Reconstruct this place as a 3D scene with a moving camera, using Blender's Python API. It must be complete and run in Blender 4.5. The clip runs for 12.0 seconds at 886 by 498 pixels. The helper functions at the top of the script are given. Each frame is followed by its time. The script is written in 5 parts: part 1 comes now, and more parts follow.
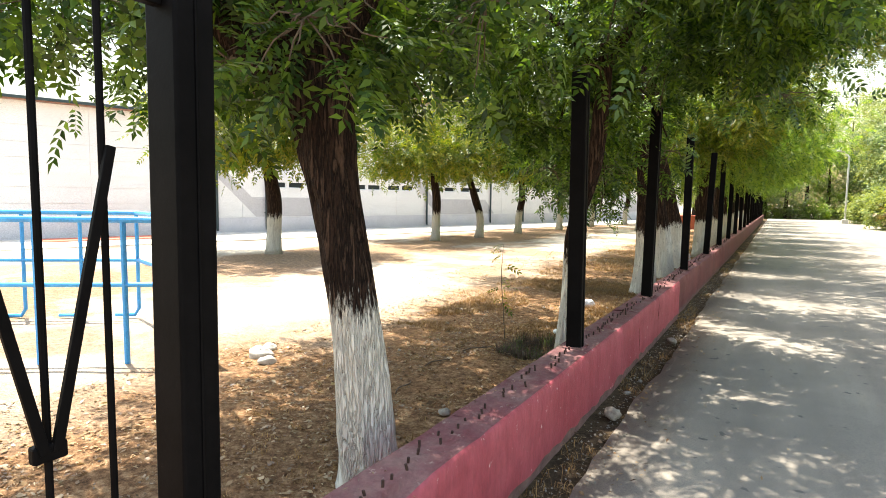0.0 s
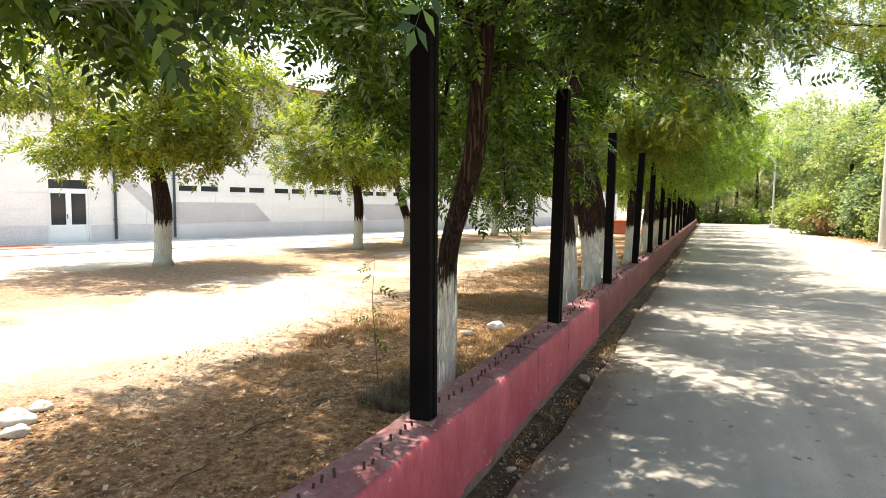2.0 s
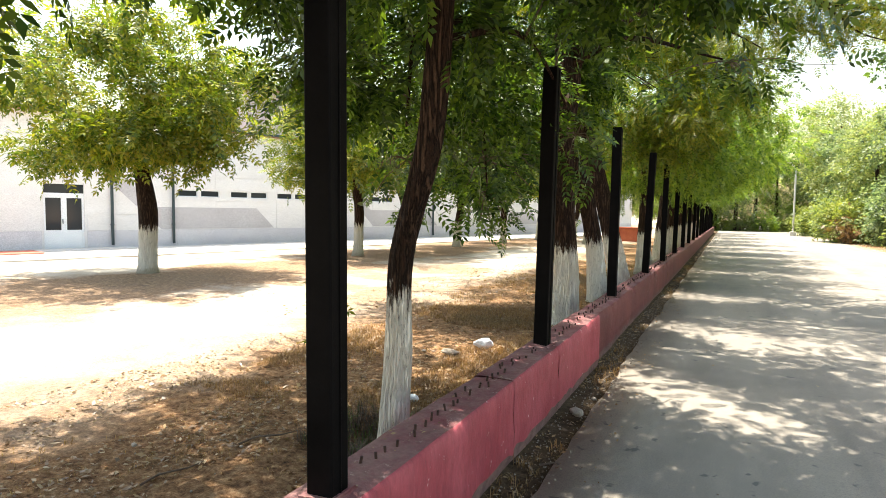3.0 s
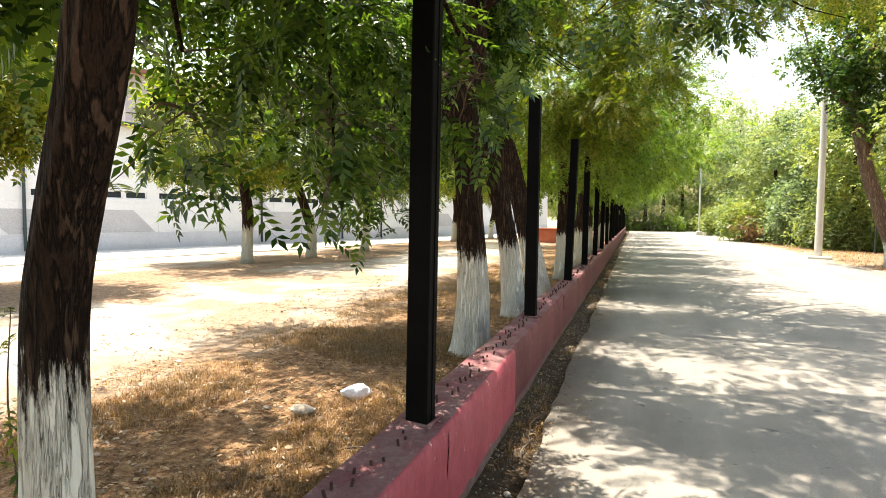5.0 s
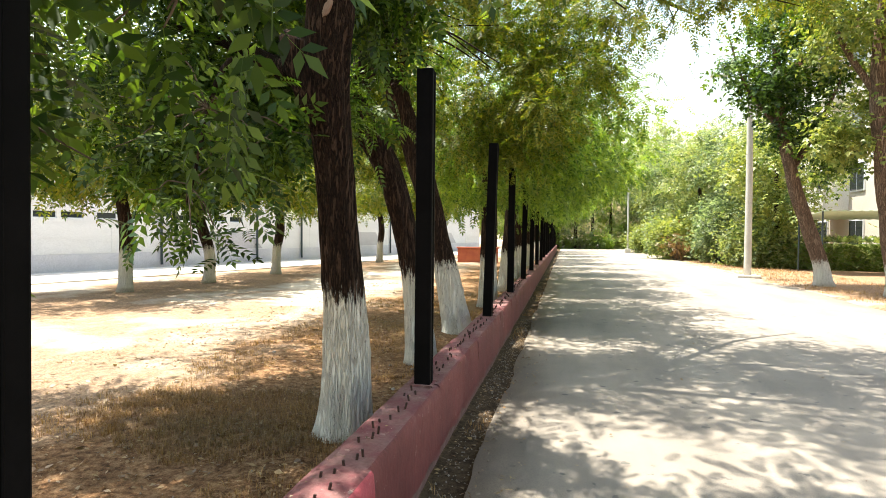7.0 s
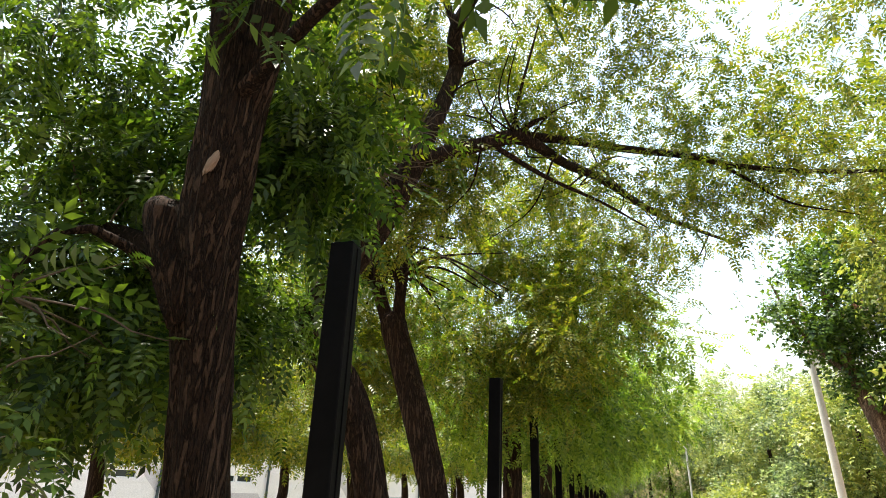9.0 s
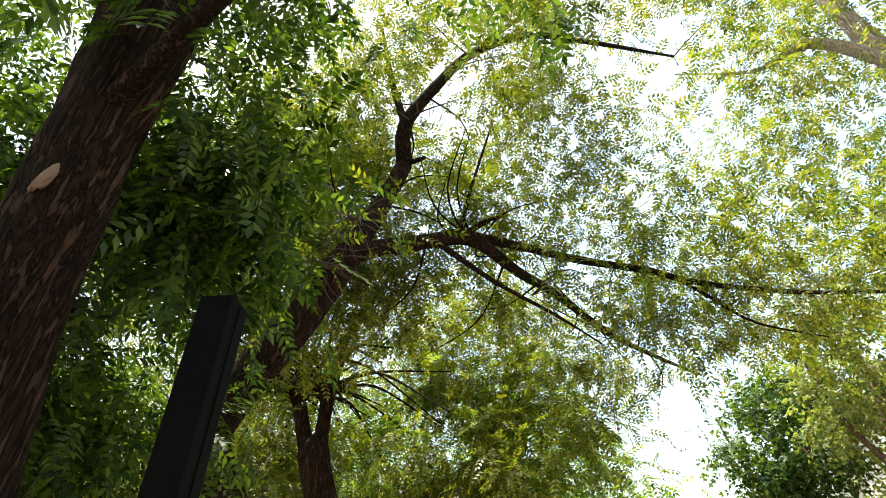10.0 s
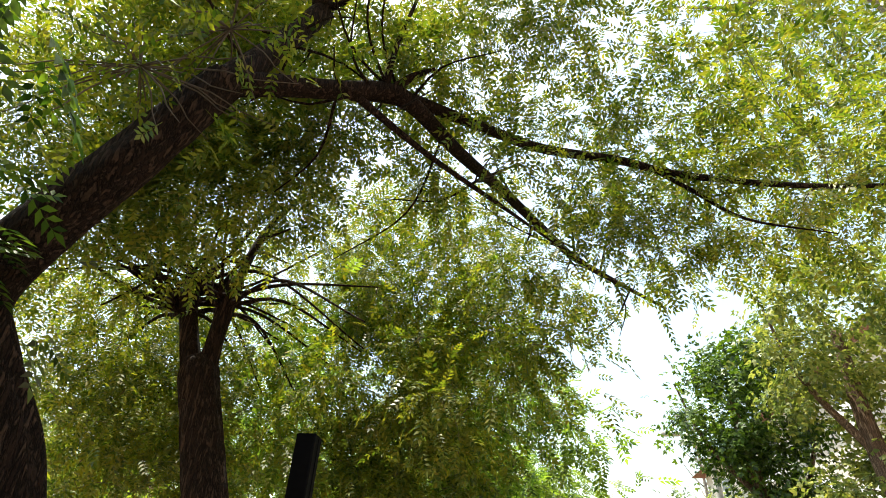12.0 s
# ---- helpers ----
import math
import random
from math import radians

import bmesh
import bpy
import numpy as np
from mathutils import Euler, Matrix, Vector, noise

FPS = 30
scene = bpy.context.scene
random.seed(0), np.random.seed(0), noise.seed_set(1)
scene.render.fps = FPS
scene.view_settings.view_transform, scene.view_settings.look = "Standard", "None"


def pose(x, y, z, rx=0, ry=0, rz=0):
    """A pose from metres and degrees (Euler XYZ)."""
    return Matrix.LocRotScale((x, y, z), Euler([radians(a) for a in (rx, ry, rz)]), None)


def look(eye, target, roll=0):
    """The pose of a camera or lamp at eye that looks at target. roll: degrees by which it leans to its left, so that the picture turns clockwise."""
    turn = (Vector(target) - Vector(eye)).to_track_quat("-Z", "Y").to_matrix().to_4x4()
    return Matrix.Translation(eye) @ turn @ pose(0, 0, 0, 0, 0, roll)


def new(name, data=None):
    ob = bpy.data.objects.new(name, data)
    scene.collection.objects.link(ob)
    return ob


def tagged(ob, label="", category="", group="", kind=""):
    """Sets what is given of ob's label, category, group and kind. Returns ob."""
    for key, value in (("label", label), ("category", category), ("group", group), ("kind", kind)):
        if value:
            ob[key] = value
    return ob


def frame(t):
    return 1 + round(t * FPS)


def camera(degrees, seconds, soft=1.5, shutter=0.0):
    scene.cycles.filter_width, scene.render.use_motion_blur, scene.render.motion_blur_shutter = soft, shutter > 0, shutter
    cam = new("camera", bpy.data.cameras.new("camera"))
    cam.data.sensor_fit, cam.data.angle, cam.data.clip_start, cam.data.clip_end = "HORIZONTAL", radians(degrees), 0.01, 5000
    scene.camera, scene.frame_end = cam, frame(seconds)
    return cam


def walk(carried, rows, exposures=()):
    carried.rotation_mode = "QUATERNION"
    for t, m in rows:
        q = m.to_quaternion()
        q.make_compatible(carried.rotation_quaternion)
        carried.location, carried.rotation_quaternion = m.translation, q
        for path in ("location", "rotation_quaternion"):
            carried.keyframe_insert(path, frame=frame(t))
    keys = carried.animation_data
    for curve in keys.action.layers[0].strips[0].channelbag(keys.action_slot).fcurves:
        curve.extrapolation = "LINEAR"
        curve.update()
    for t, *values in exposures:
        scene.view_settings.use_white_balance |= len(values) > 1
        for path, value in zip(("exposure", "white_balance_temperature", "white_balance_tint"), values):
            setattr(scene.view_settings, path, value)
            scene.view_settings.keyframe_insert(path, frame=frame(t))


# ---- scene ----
cam = camera(74.9, 12.0, 0.9)
PATH = [
    (0, (0.01, -0.29, 1.665), (-0.988, 1.435, 1.491), 0.7),
    (0.5, (0.031, 0.06, 1.678), (-0.901, 1.825, 1.546), 0.7),
    (1, (0.033, 0.491, 1.69), (-0.845, 2.282, 1.551), 0.8),
    (1.5, (0.065, 0.937, 1.667), (-0.76, 2.754, 1.523), 0.7),
    (2, (0.03, 1.409, 1.66), (-0.806, 3.219, 1.506), 0.7),
    (2.5, (0.027, 1.885, 1.638), (-0.848, 3.677, 1.489), 0.7),
    (3, (0.027, 2.363, 1.603), (-0.856, 4.153, 1.473), 0.8),
    (3.2, (0.01, 2.548, 1.588), (-0.852, 4.35, 1.482), 0.9),
    (4.8, (-0.297, 4.145, 1.527), (-0.938, 6.035, 1.406), 0.5),
    (5, (-0.335, 4.345, 1.533), (-0.965, 6.24, 1.415), 0.5),
    (5.5, (-0.382, 4.801, 1.537), (-0.886, 6.735, 1.469), 0.3),
    (6, (-0.435, 5.29, 1.567), (-0.832, 7.25, 1.498), 0.3),
    (6.5, (-0.42, 5.775, 1.579), (-0.811, 7.735, 1.506), 0.2),
    (6.7, (-0.39, 5.955, 1.582), (-0.787, 7.914, 1.509), 0.2),
    (8.3, (-0.201, 7.281, 1.561), (-0.748, 9.158, 1.98), 1.3),
    (8.5, (-0.168, 7.436, 1.584), (-0.723, 9.28, 2.126), 1.3),
    (9, (-0.15, 7.88, 1.622), (-0.672, 9.64, 2.412), 1.4),
    (9.5, (-0.218, 8.289, 1.678), (-0.64, 9.963, 2.686), 1.4),
    (10, (-0.30, 8.682, 1.735), (-0.595, 10.264, 2.923), 1.3),
    (10.5, (-0.278, 9.076, 1.768), (-0.517, 10.594, 3.047), 1.3),
    (11, (-0.257, 9.454, 1.775), (-0.401, 10.959, 3.084), 1.3),
    (11.5, (-0.23, 9.847, 1.80), (-0.35, 11.4, 3.055), 1.3),
    (12, (-0.135, 10.306, 1.735), (-0.324, 11.944, 2.867), 1.7),
]
walk(cam, [(t, look(eye, target, roll)) for t, eye, target, roll in PATH],
     [(0, 1.7), (1, 1.7), (2.5, 1.65), (6.5, 1.7), (8.3, 1.6), (10, 1.45), (11, 1.4), (12, 1.28)])

# ---- light ----
SUN_DIR = Vector((-0.245, 0.095, 0.965)).normalized()
world = bpy.data.worlds.new("sky")
scene.world = world
world.use_nodes = True
wn, wl = world.node_tree.nodes, world.node_tree.links
sky = wn.new("ShaderNodeTexSky")
sky.sky_type, sky.sun_disc = "NISHITA", False
sky.sun_elevation = math.asin(SUN_DIR.z)
sky.sun_rotation = math.atan2(SUN_DIR.x, SUN_DIR.y)
sky.air_density, sky.dust_density, sky.ozone_density = 2.2, 3.0, 1.0
wl.new(sky.outputs[0], wn["Background"].inputs[0])
wn["Background"].inputs[1].default_value = 0.138
sun = new("sun", bpy.data.lights.new("sun", "SUN"))
sun.data.energy, sun.data.angle, sun.data.color = 5.0, radians(0.53), (1.0, 0.955, 0.83)
sun.matrix_world = look(SUN_DIR * 60, (0, 0, 0))

# ---- materials ----
def nodes(name):
    m = bpy.data.materials.new(name)
    m.use_nodes = True
    return m, m.node_tree.nodes, m.node_tree.links, m.node_tree.nodes["Principled BSDF"]


def noise_tex(n, l, scale, detail=5.0, rough=0.6, stretch=None, coord="Object", dim=None):
    tc = n.new("ShaderNodeTexCoord")
    t = n.new("ShaderNodeTexNoise")
    t.inputs["Scale"].default_value, t.inputs["Detail"].default_value, t.inputs["Roughness"].default_value = scale, detail, rough
    if stretch:
        mp = n.new("ShaderNodeMapping")
        mp.inputs["Scale"].default_value = stretch
        l.new(tc.outputs[coord], mp.inputs[0])
        l.new(mp.outputs[0], t.inputs["Vector"])
    else:
        l.new(tc.outputs[coord], t.inputs["Vector"])
    return t.outputs["Fac"]


def ramp(n, l, fac, stops):
    r = n.new("ShaderNodeValToRGB")
    el = r.color_ramp.elements
    while len(el) < len(stops):
        el.new(0.5)
    for e, (p, c) in zip(el, stops):
        e.position, e.color = p, (*c, 1)
    l.new(fac, r.inputs[0])
    return r.outputs[0]


def mix(n, l, fac, a, b, mode="MIX"):
    m = n.new("ShaderNodeMix")
    m.data_type, m.blend_type = "RGBA", mode
    if isinstance(fac, (int, float)):
        m.inputs[0].default_value = fac
    else:
        l.new(fac, m.inputs[0])
    for i, v in ((6, a), (7, b)):
        if isinstance(v, tuple):
            m.inputs[i].default_value = (*v, 1)
        else:
            l.new(v, m.inputs[i])
    return m.outputs[2]


def bump(n, l, b, height, strength, distance):
    bp = n.new("ShaderNodeBump")
    bp.inputs["Strength"].default_value, bp.inputs["Distance"].default_value = strength, distance
    l.new(height, bp.inputs["Height"])
    l.new(bp.outputs[0], b.inputs["Normal"])


def plain(name, c1, c2, rough=0.6, metal=0.0, scale=6.0, fine=60.0, relief=0.3, dist=0.003, stretch=None, spec=None, fleck=None):
    """A worn surface: two tones at a large scale, a fine grain, fine relief and, where given, flecks of another colour."""
    m, n, l, b = nodes(name)
    big = noise_tex(n, l, scale, 4, 0.6, stretch)
    small = noise_tex(n, l, fine, 5, 0.7, stretch)
    col = mix(n, l, ramp(n, l, big, [(0.35, (0, 0, 0)), (0.65, (1, 1, 1))]), c1, c2)
    grain = ramp(n, l, small, [(0.3, (0.72, 0.72, 0.72)), (0.7, (1.12, 1.12, 1.12))])
    col = mix(n, l, 1.0, col, grain, "MULTIPLY")
    if fleck:
        at, tone = fleck
        spots = ramp(n, l, noise_tex(n, l, fine * 0.45, 6, 0.75), [(at, (0, 0, 0)), (at + 0.05, (1, 1, 1))])
        col = mix(n, l, spots, col, tone)
    l.new(col, b.inputs["Base Color"])
    b.inputs["Roughness"].default_value, b.inputs["Metallic"].default_value = rough, metal
    if spec is not None:
        b.inputs["Specular IOR Level"].default_value = spec
    bump(n, l, b, small, relief, dist)
    return m


def dirt_material():
    """Pale trodden earth; brown leaf litter and straw where the trees along the fence and in the yard drop it."""
    m, n, l, b = nodes("dry_earth")
    big = noise_tex(n, l, 0.45, 5, 0.65)
    mid = noise_tex(n, l, 2.4, 6, 0.7)
    fine = noise_tex(n, l, 38, 6, 0.8)
    straw = noise_tex(n, l, 11, 9, 0.85)
    base = ramp(n, l, mid, [(0.3, (0.44, 0.37, 0.29)), (0.5, (0.52, 0.455, 0.375)), (0.7, (0.58, 0.53, 0.455))])
    litter = ramp(n, l, straw, [(0.36, (0.05, 0.026, 0.015)), (0.49, (0.225, 0.122, 0.062)), (0.63, (0.44, 0.285, 0.16))])
    tc = n.new("ShaderNodeTexCoord")
    sep = n.new("ShaderNodeSeparateXYZ")
    l.new(tc.outputs["Object"], sep.inputs[0])
    sway = n.new("ShaderNodeMath")
    sway.operation = "MULTIPLY_ADD"
    l.new(big, sway.inputs[0])
    sway.inputs[1].default_value = 5.0
    l.new(sep.outputs[0], sway.inputs[2])
    near = n.new("ShaderNodeMapRange")
    near.inputs[1].default_value, near.inputs[2].default_value = -4.2, -1.6
    l.new(sway.outputs[0], near.inputs[0])
    patches = ramp(n, l, noise_tex(n, l, 0.22, 4, 0.6), [(0.48, (0, 0, 0)), (0.58, (0.75, 0.75, 0.75))])
    verge = n.new("ShaderNodeMapRange")
    verge.inputs[1].default_value, verge.inputs[2].default_value = 0.5, 1.5
    verge.inputs[3].default_value, verge.inputs[4].default_value = 1.0, 0.0
    l.new(sep.outputs[0], verge.inputs[0])
    cover = mix(n, l, 1.0, near.outputs[0], verge.outputs[0], "MULTIPLY")
    cover = mix(n, l, 1.0, cover, patches, "LIGHTEN")
    under = n.new("ShaderNodeMath")
    under.operation = "MULTIPLY_ADD"
    l.new(big, under.inputs[0])
    under.inputs[1].default_value = 7.0
    l.new(sep.outputs[0], under.inputs[2])
    gap = n.new("ShaderNodeMath")
    gap.operation = "ADD"
    l.new(under.outputs[0], gap.inputs[0])
    gap.inputs[1].default_value = 7.6
    away = n.new("ShaderNodeMath")
    away.operation = "ABSOLUTE"
    l.new(gap.outputs[0], away.inputs[0])
    yard = n.new("ShaderNodeMapRange")
    yard.inputs[1].default_value, yard.inputs[2].default_value = 1.7, 3.2
    yard.inputs[3].default_value, yard.inputs[4].default_value = 0.85, 0.0
    l.new(away.outputs[0], yard.inputs[0])
    cover = mix(n, l, 1.0, cover, yard.outputs[0], "LIGHTEN")
    kerb = n.new("ShaderNodeMapRange")
    kerb.inputs[1].default_value, kerb.inputs[2].default_value = 8.2, 9.4
    kerb.inputs[3].default_value, kerb.inputs[4].default_value = 0.0, 0.9
    l.new(sway.outputs[0], kerb.inputs[0])
    cover = mix(n, l, 1.0, cover, kerb.outputs[0], "LIGHTEN")
    col = mix(n, l, cover, base, litter)
    strip = n.new("ShaderNodeMapRange")
    strip.inputs[1].default_value, strip.inputs[2].default_value = -1.3, -1.2
    l.new(sep.outputs[0], strip.inputs[0])
    soil = ramp(n, l, straw, [(0.4, (0.05, 0.034, 0.022)), (0.6, (0.13, 0.09, 0.055))])
    damp = n.new("ShaderNodeMath")
    damp.operation = "MULTIPLY"
    l.new(strip.outputs[0], damp.inputs[0])
    l.new(verge.outputs[0], damp.inputs[1])
    col = mix(n, l, damp.outputs[0], col, soil)
    speck = ramp(n, l, fine, [(0.3, (0.5, 0.46, 0.42)), (0.52, (1, 1, 1)), (0.75, (1.3, 1.28, 1.22))])
    l.new(mix(n, l, 1.0, col, speck, "MULTIPLY"), b.inputs["Base Color"])
    b.inputs["Roughness"].default_value = 0.95
    b.inputs["Specular IOR Level"].default_value = 0.1
    bump(n, l, b, mix(n, l, 0.5, straw, fine), 1.0, 0.04)
    return m


def asphalt_material():
    m, n, l, b = nodes("old_asphalt")
    big = noise_tex(n, l, 0.5, 5, 0.65)
    streak = noise_tex(n, l, 1.0, 5, 0.6, (1.6, 0.12, 1))
    fine = noise_tex(n, l, 110, 4, 0.8)
    dust = ramp(n, l, mix(n, l, 0.5, big, streak), [(0.38, (0.182, 0.158, 0.134)), (0.52, (0.243, 0.211, 0.176)), (0.66, (0.315, 0.272, 0.222))])
    col = mix(n, l, 1.0, dust, ramp(n, l, fine, [(0.25, (0.62, 0.62, 0.64)), (0.5, (1, 1, 1)), (0.78, (1.3, 1.28, 1.24))]), "MULTIPLY")
    spots = ramp(n, l, noise_tex(n, l, 7, 3, 0.5), [(0.30, (1, 1, 1)), (0.34, (0, 0, 0))])
    col = mix(n, l, spots, col, (0.12, 0.11, 0.10))
    l.new(col, b.inputs["Base Color"])
    b.inputs["Roughness"].default_value = 0.85
    b.inputs["Specular IOR Level"].default_value = 0.25
    bump(n, l, b, mix(n, l, 0.4, fine, big), 0.6, 0.006)
    return m


def bark_material(name, dark, light, paint_to=None):
    """Furrowed bark: long upright cracks between ridges; with a coat of limewash up to a ragged edge where given."""
    m, n, l, b = nodes(name)
    ridges = noise_tex(n, l, 13, 3, 0.55, (3.4, 3.4, 0.3))
    fine = noise_tex(n, l, 55, 6, 0.8, (1.4, 1.4, 0.5))
    away = n.new("ShaderNodeMath")
    away.operation = "SUBTRACT"
    l.new(ridges, away.inputs[0])
    away.inputs[1].default_value = 0.5
    dist = n.new("ShaderNodeMath")
    dist.operation = "ABSOLUTE"
    l.new(away.outputs[0], dist.inputs[0])
    open_crack = ramp(n, l, dist.outputs[0], [(0.0, (0, 0, 0)), (0.085, (1, 1, 1))])
    col = ramp(n, l, ridges, [(0.34, dark), (0.5, tuple(0.5 * (p + q) for p, q in zip(dark, light))), (0.64, light)])
    col = mix(n, l, 1.0, col, ramp(n, l, fine, [(0.3, (0.45, 0.45, 0.45)), (0.7, (1.55, 1.5, 1.45))]), "MULTIPLY")
    col = mix(n, l, open_crack, tuple(v * 0.42 for v in dark), col)
    if paint_to:
        tc = n.new("ShaderNodeTexCoord")
        sep = n.new("ShaderNodeSeparateXYZ")
        l.new(tc.outputs["Object"], sep.inputs[0])
        add = n.new("ShaderNodeMath")
        add.operation = "MULTIPLY_ADD"
        l.new(noise_tex(n, l, 14, 5, 0.75, (2.2, 2.2, 0.35)), add.inputs[0])
        add.inputs[1].default_value = -0.9
        l.new(sep.outputs[2], add.inputs[2])
        edge = n.new("ShaderNodeMapRange")
        edge.inputs[1].default_value, edge.inputs[2].default_value = paint_to - 0.48, paint_to - 0.38
        edge.inputs[3].default_value, edge.inputs[4].default_value = 1.0, 0.0
        l.new(add.outputs[0], edge.inputs[0])
        lime = ramp(n, l, ridges, [(0.3, (0.62, 0.58, 0.50)), (0.5, (0.70, 0.66, 0.585)), (0.7, (0.76, 0.73, 0.65))])
        lime = mix(n, l, ramp(n, l, fine, [(0.6, (0, 0, 0)), (0.74, (1, 1, 1))]), lime, (0.36, 0.31, 0.25))
        gap = ramp(n, l, dist.outputs[0], [(0.0, (0, 0, 0)), (0.012, (1, 1, 1))])
        whole = ramp(n, l, noise_tex(n, l, 9, 4, 0.7, (1.5, 1.5, 0.8)), [(0.46, (1, 1, 1)), (0.56, (0, 0, 0))])
        gap = mix(n, l, 1.0, gap, whole, "LIGHTEN")
        lime = mix(n, l, gap, (0.13, 0.10, 0.075), lime)
        col = mix(n, l, edge.outputs[0], col, lime)
    l.new(col, b.inputs["Base Color"])
    b.inputs["Roughness"].default_value = 0.92
    b.inputs["Specular IOR Level"].default_value = 0.15
    bump(n, l, b, mix(n, l, 0.25, open_crack, fine), 1.0, 0.025)
    return m


def leaf_material(name, tones, through_light=0.5, tint=(1.8, 1.75, 0.55)):
    m, n, l, b = nodes(name)
    g = n.new("ShaderNodeNewGeometry")
    col = ramp(n, l, g.outputs["Random Per Island"], [(i / (len(tones) - 1), c) for i, c in enumerate(tones)])
    patch = ramp(n, l, noise_tex(n, l, 0.8, 3, 0.5), [(0.35, (0.78, 0.82, 0.8)), (0.65, (1.2, 1.12, 0.95))])
    col = mix(n, l, 1.0, col, patch, "MULTIPLY")
    l.new(col, b.inputs["Base Color"])
    b.inputs["Roughness"].default_value = 0.42
    b.inputs["Specular IOR Level"].default_value = 0.4
    tr = n.new("ShaderNodeBsdfTranslucent")
    l.new(mix(n, l, 1.0, col, tint, "MULTIPLY"), tr.inputs[0])
    ms = n.new("ShaderNodeMixShader")
    ms.inputs[0].default_value = through_light
    l.new(b.outputs[0], ms.inputs[1])
    l.new(tr.outputs[0], ms.inputs[2])
    l.new(ms.outputs[0], n["Material Output"].inputs[0])
    return m


def glass_material():
    m, n, l, b = nodes("window_glass")
    b.inputs["Base Color"].default_value = (0.03, 0.035, 0.04, 1)
    b.inputs["Roughness"].default_value = 0.08
    return m


DIRT = dirt_material()
ASPHALT = asphalt_material()
PINK = plain("worn_red_paint", (0.31, 0.042, 0.058), (0.41, 0.08, 0.10), 0.65, 0, 2.6, 30, 0.7, 0.008, (1, 1, 0.4), fleck=(0.635, (0.62, 0.42, 0.40)))
# Far bays: weathered paint, made darker still by shade put into its tones.
PINK_DARK = plain("weathered_shaded_red_paint", (0.12, 0.026, 0.026), (0.18, 0.045, 0.043), 0.7, 0, 1.8, 30, 0.6, 0.007, (1, 1, 0.4), fleck=(0.64, (0.36, 0.24, 0.21)))
PINK_TOP = plain("dusty_red_paint", (0.19, 0.05, 0.057), (0.24, 0.125, 0.115), 0.88, 0, 5.0, 34, 0.9, 0.012, fleck=(0.62, (0.36, 0.24, 0.21)))
BLACK = plain("black_paint", (0.0018, 0.0017, 0.002), (0.0045, 0.004, 0.0045), 0.6, 0, 5, 45, 0.35, 0.003, spec=0.06, fleck=(0.71, (0.16, 0.15, 0.15)))
MORTAR = plain("bare_mortar", (0.13, 0.068, 0.06), (0.22, 0.13, 0.11), 0.9, 0, 9, 40, 0.8, 0.01)
RUST = plain("rusty_steel", (0.03, 0.016, 0.014), (0.07, 0.03, 0.02), 0.85, 0.2, 20, 90)
BLUE = plain("blue_paint", (0.03, 0.26, 0.62), (0.06, 0.36, 0.74), 0.4, 0, 4, 50)
STONE = plain("pale_stone", (0.24, 0.20, 0.16), (0.34, 0.295, 0.245), 0.9, 0, 8, 60, 0.6, 0.006)
CONCRETE = plain("pale_concrete", (0.50, 0.46, 0.41), (0.60, 0.56, 0.50), 0.85, 0, 1.2, 50, 0.4, 0.004)
FACADE = plain("white_facade_paint", (0.72, 0.69, 0.68), (0.79, 0.76, 0.75), 0.75, 0, 0.5, 25, 0.25, 0.004, (1, 1, 3))
FACADE_GREY = plain("grey_facade", (0.47, 0.44, 0.45), (0.53, 0.50, 0.51), 0.75, 0, 0.6, 25, 0.25, 0.004)
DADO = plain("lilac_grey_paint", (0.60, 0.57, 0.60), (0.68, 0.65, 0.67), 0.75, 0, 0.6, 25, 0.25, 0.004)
WHITE = plain("white_plastic", (0.78, 0.80, 0.83), (0.82, 0.83, 0.85), 0.35, 0, 2, 40, 0.1, 0.001)
PIPE = plain("dark_pipe", (0.02, 0.035, 0.04), (0.03, 0.05, 0.055), 0.5)
GLASS = glass_material()
ROOF = plain("brown_roof_sheet", (0.22, 0.10, 0.07), (0.30, 0.15, 0.10), 0.7, 0, 2, 30)
FLATS = plain("pale_plaster", (0.62, 0.55, 0.47), (0.70, 0.64, 0.56), 0.85, 0, 0.6, 20)
BALCONY = plain("balcony_panel", (0.70, 0.68, 0.66), (0.78, 0.77, 0.75), 0.7, 0, 1.0, 20)
BRICKRED = plain("red_oxide_paint", (0.42, 0.10, 0.06), (0.52, 0.15, 0.08), 0.7, 0, 3, 30)
SCAR = plain("torn_wood", (0.20, 0.12, 0.085), (0.36, 0.25, 0.19), 0.85, 0, 9, 60, 0.6, 0.004, (4, 4, 0.4))
WOOD = plain("grey_wood", (0.30, 0.24, 0.18), (0.40, 0.33, 0.26), 0.8, 0, 5, 40, 0.5, 0.004, (4, 4, 0.4))
DEADLEAF = leaf_material("dead_leaf", [(0.08, 0.044, 0.024), (0.21, 0.125, 0.065), (0.36, 0.26, 0.155), (0.26, 0.175, 0.10), (0.15, 0.082, 0.045)], 0.12)
STRAW = leaf_material("straw", [(0.15, 0.080, 0.032), (0.27, 0.155, 0.066), (0.40, 0.265, 0.13)], 0.2)
AWNING = plain("pale_green_sheet", (0.42, 0.58, 0.44), (0.50, 0.64, 0.50), 0.5, 0, 2, 30)
DRYBUSH = leaf_material("dry_bush_leaf", [(0.125, 0.064, 0.030), (0.22, 0.125, 0.058), (0.32, 0.205, 0.105)], 0.2)
BARK = bark_material("brown_bark", (0.021, 0.0115, 0.0078), (0.062, 0.036, 0.025))
BARK_LIMED = bark_material("limewashed_bark", (0.021, 0.0115, 0.0078), (0.064, 0.039, 0.027), 1.08)
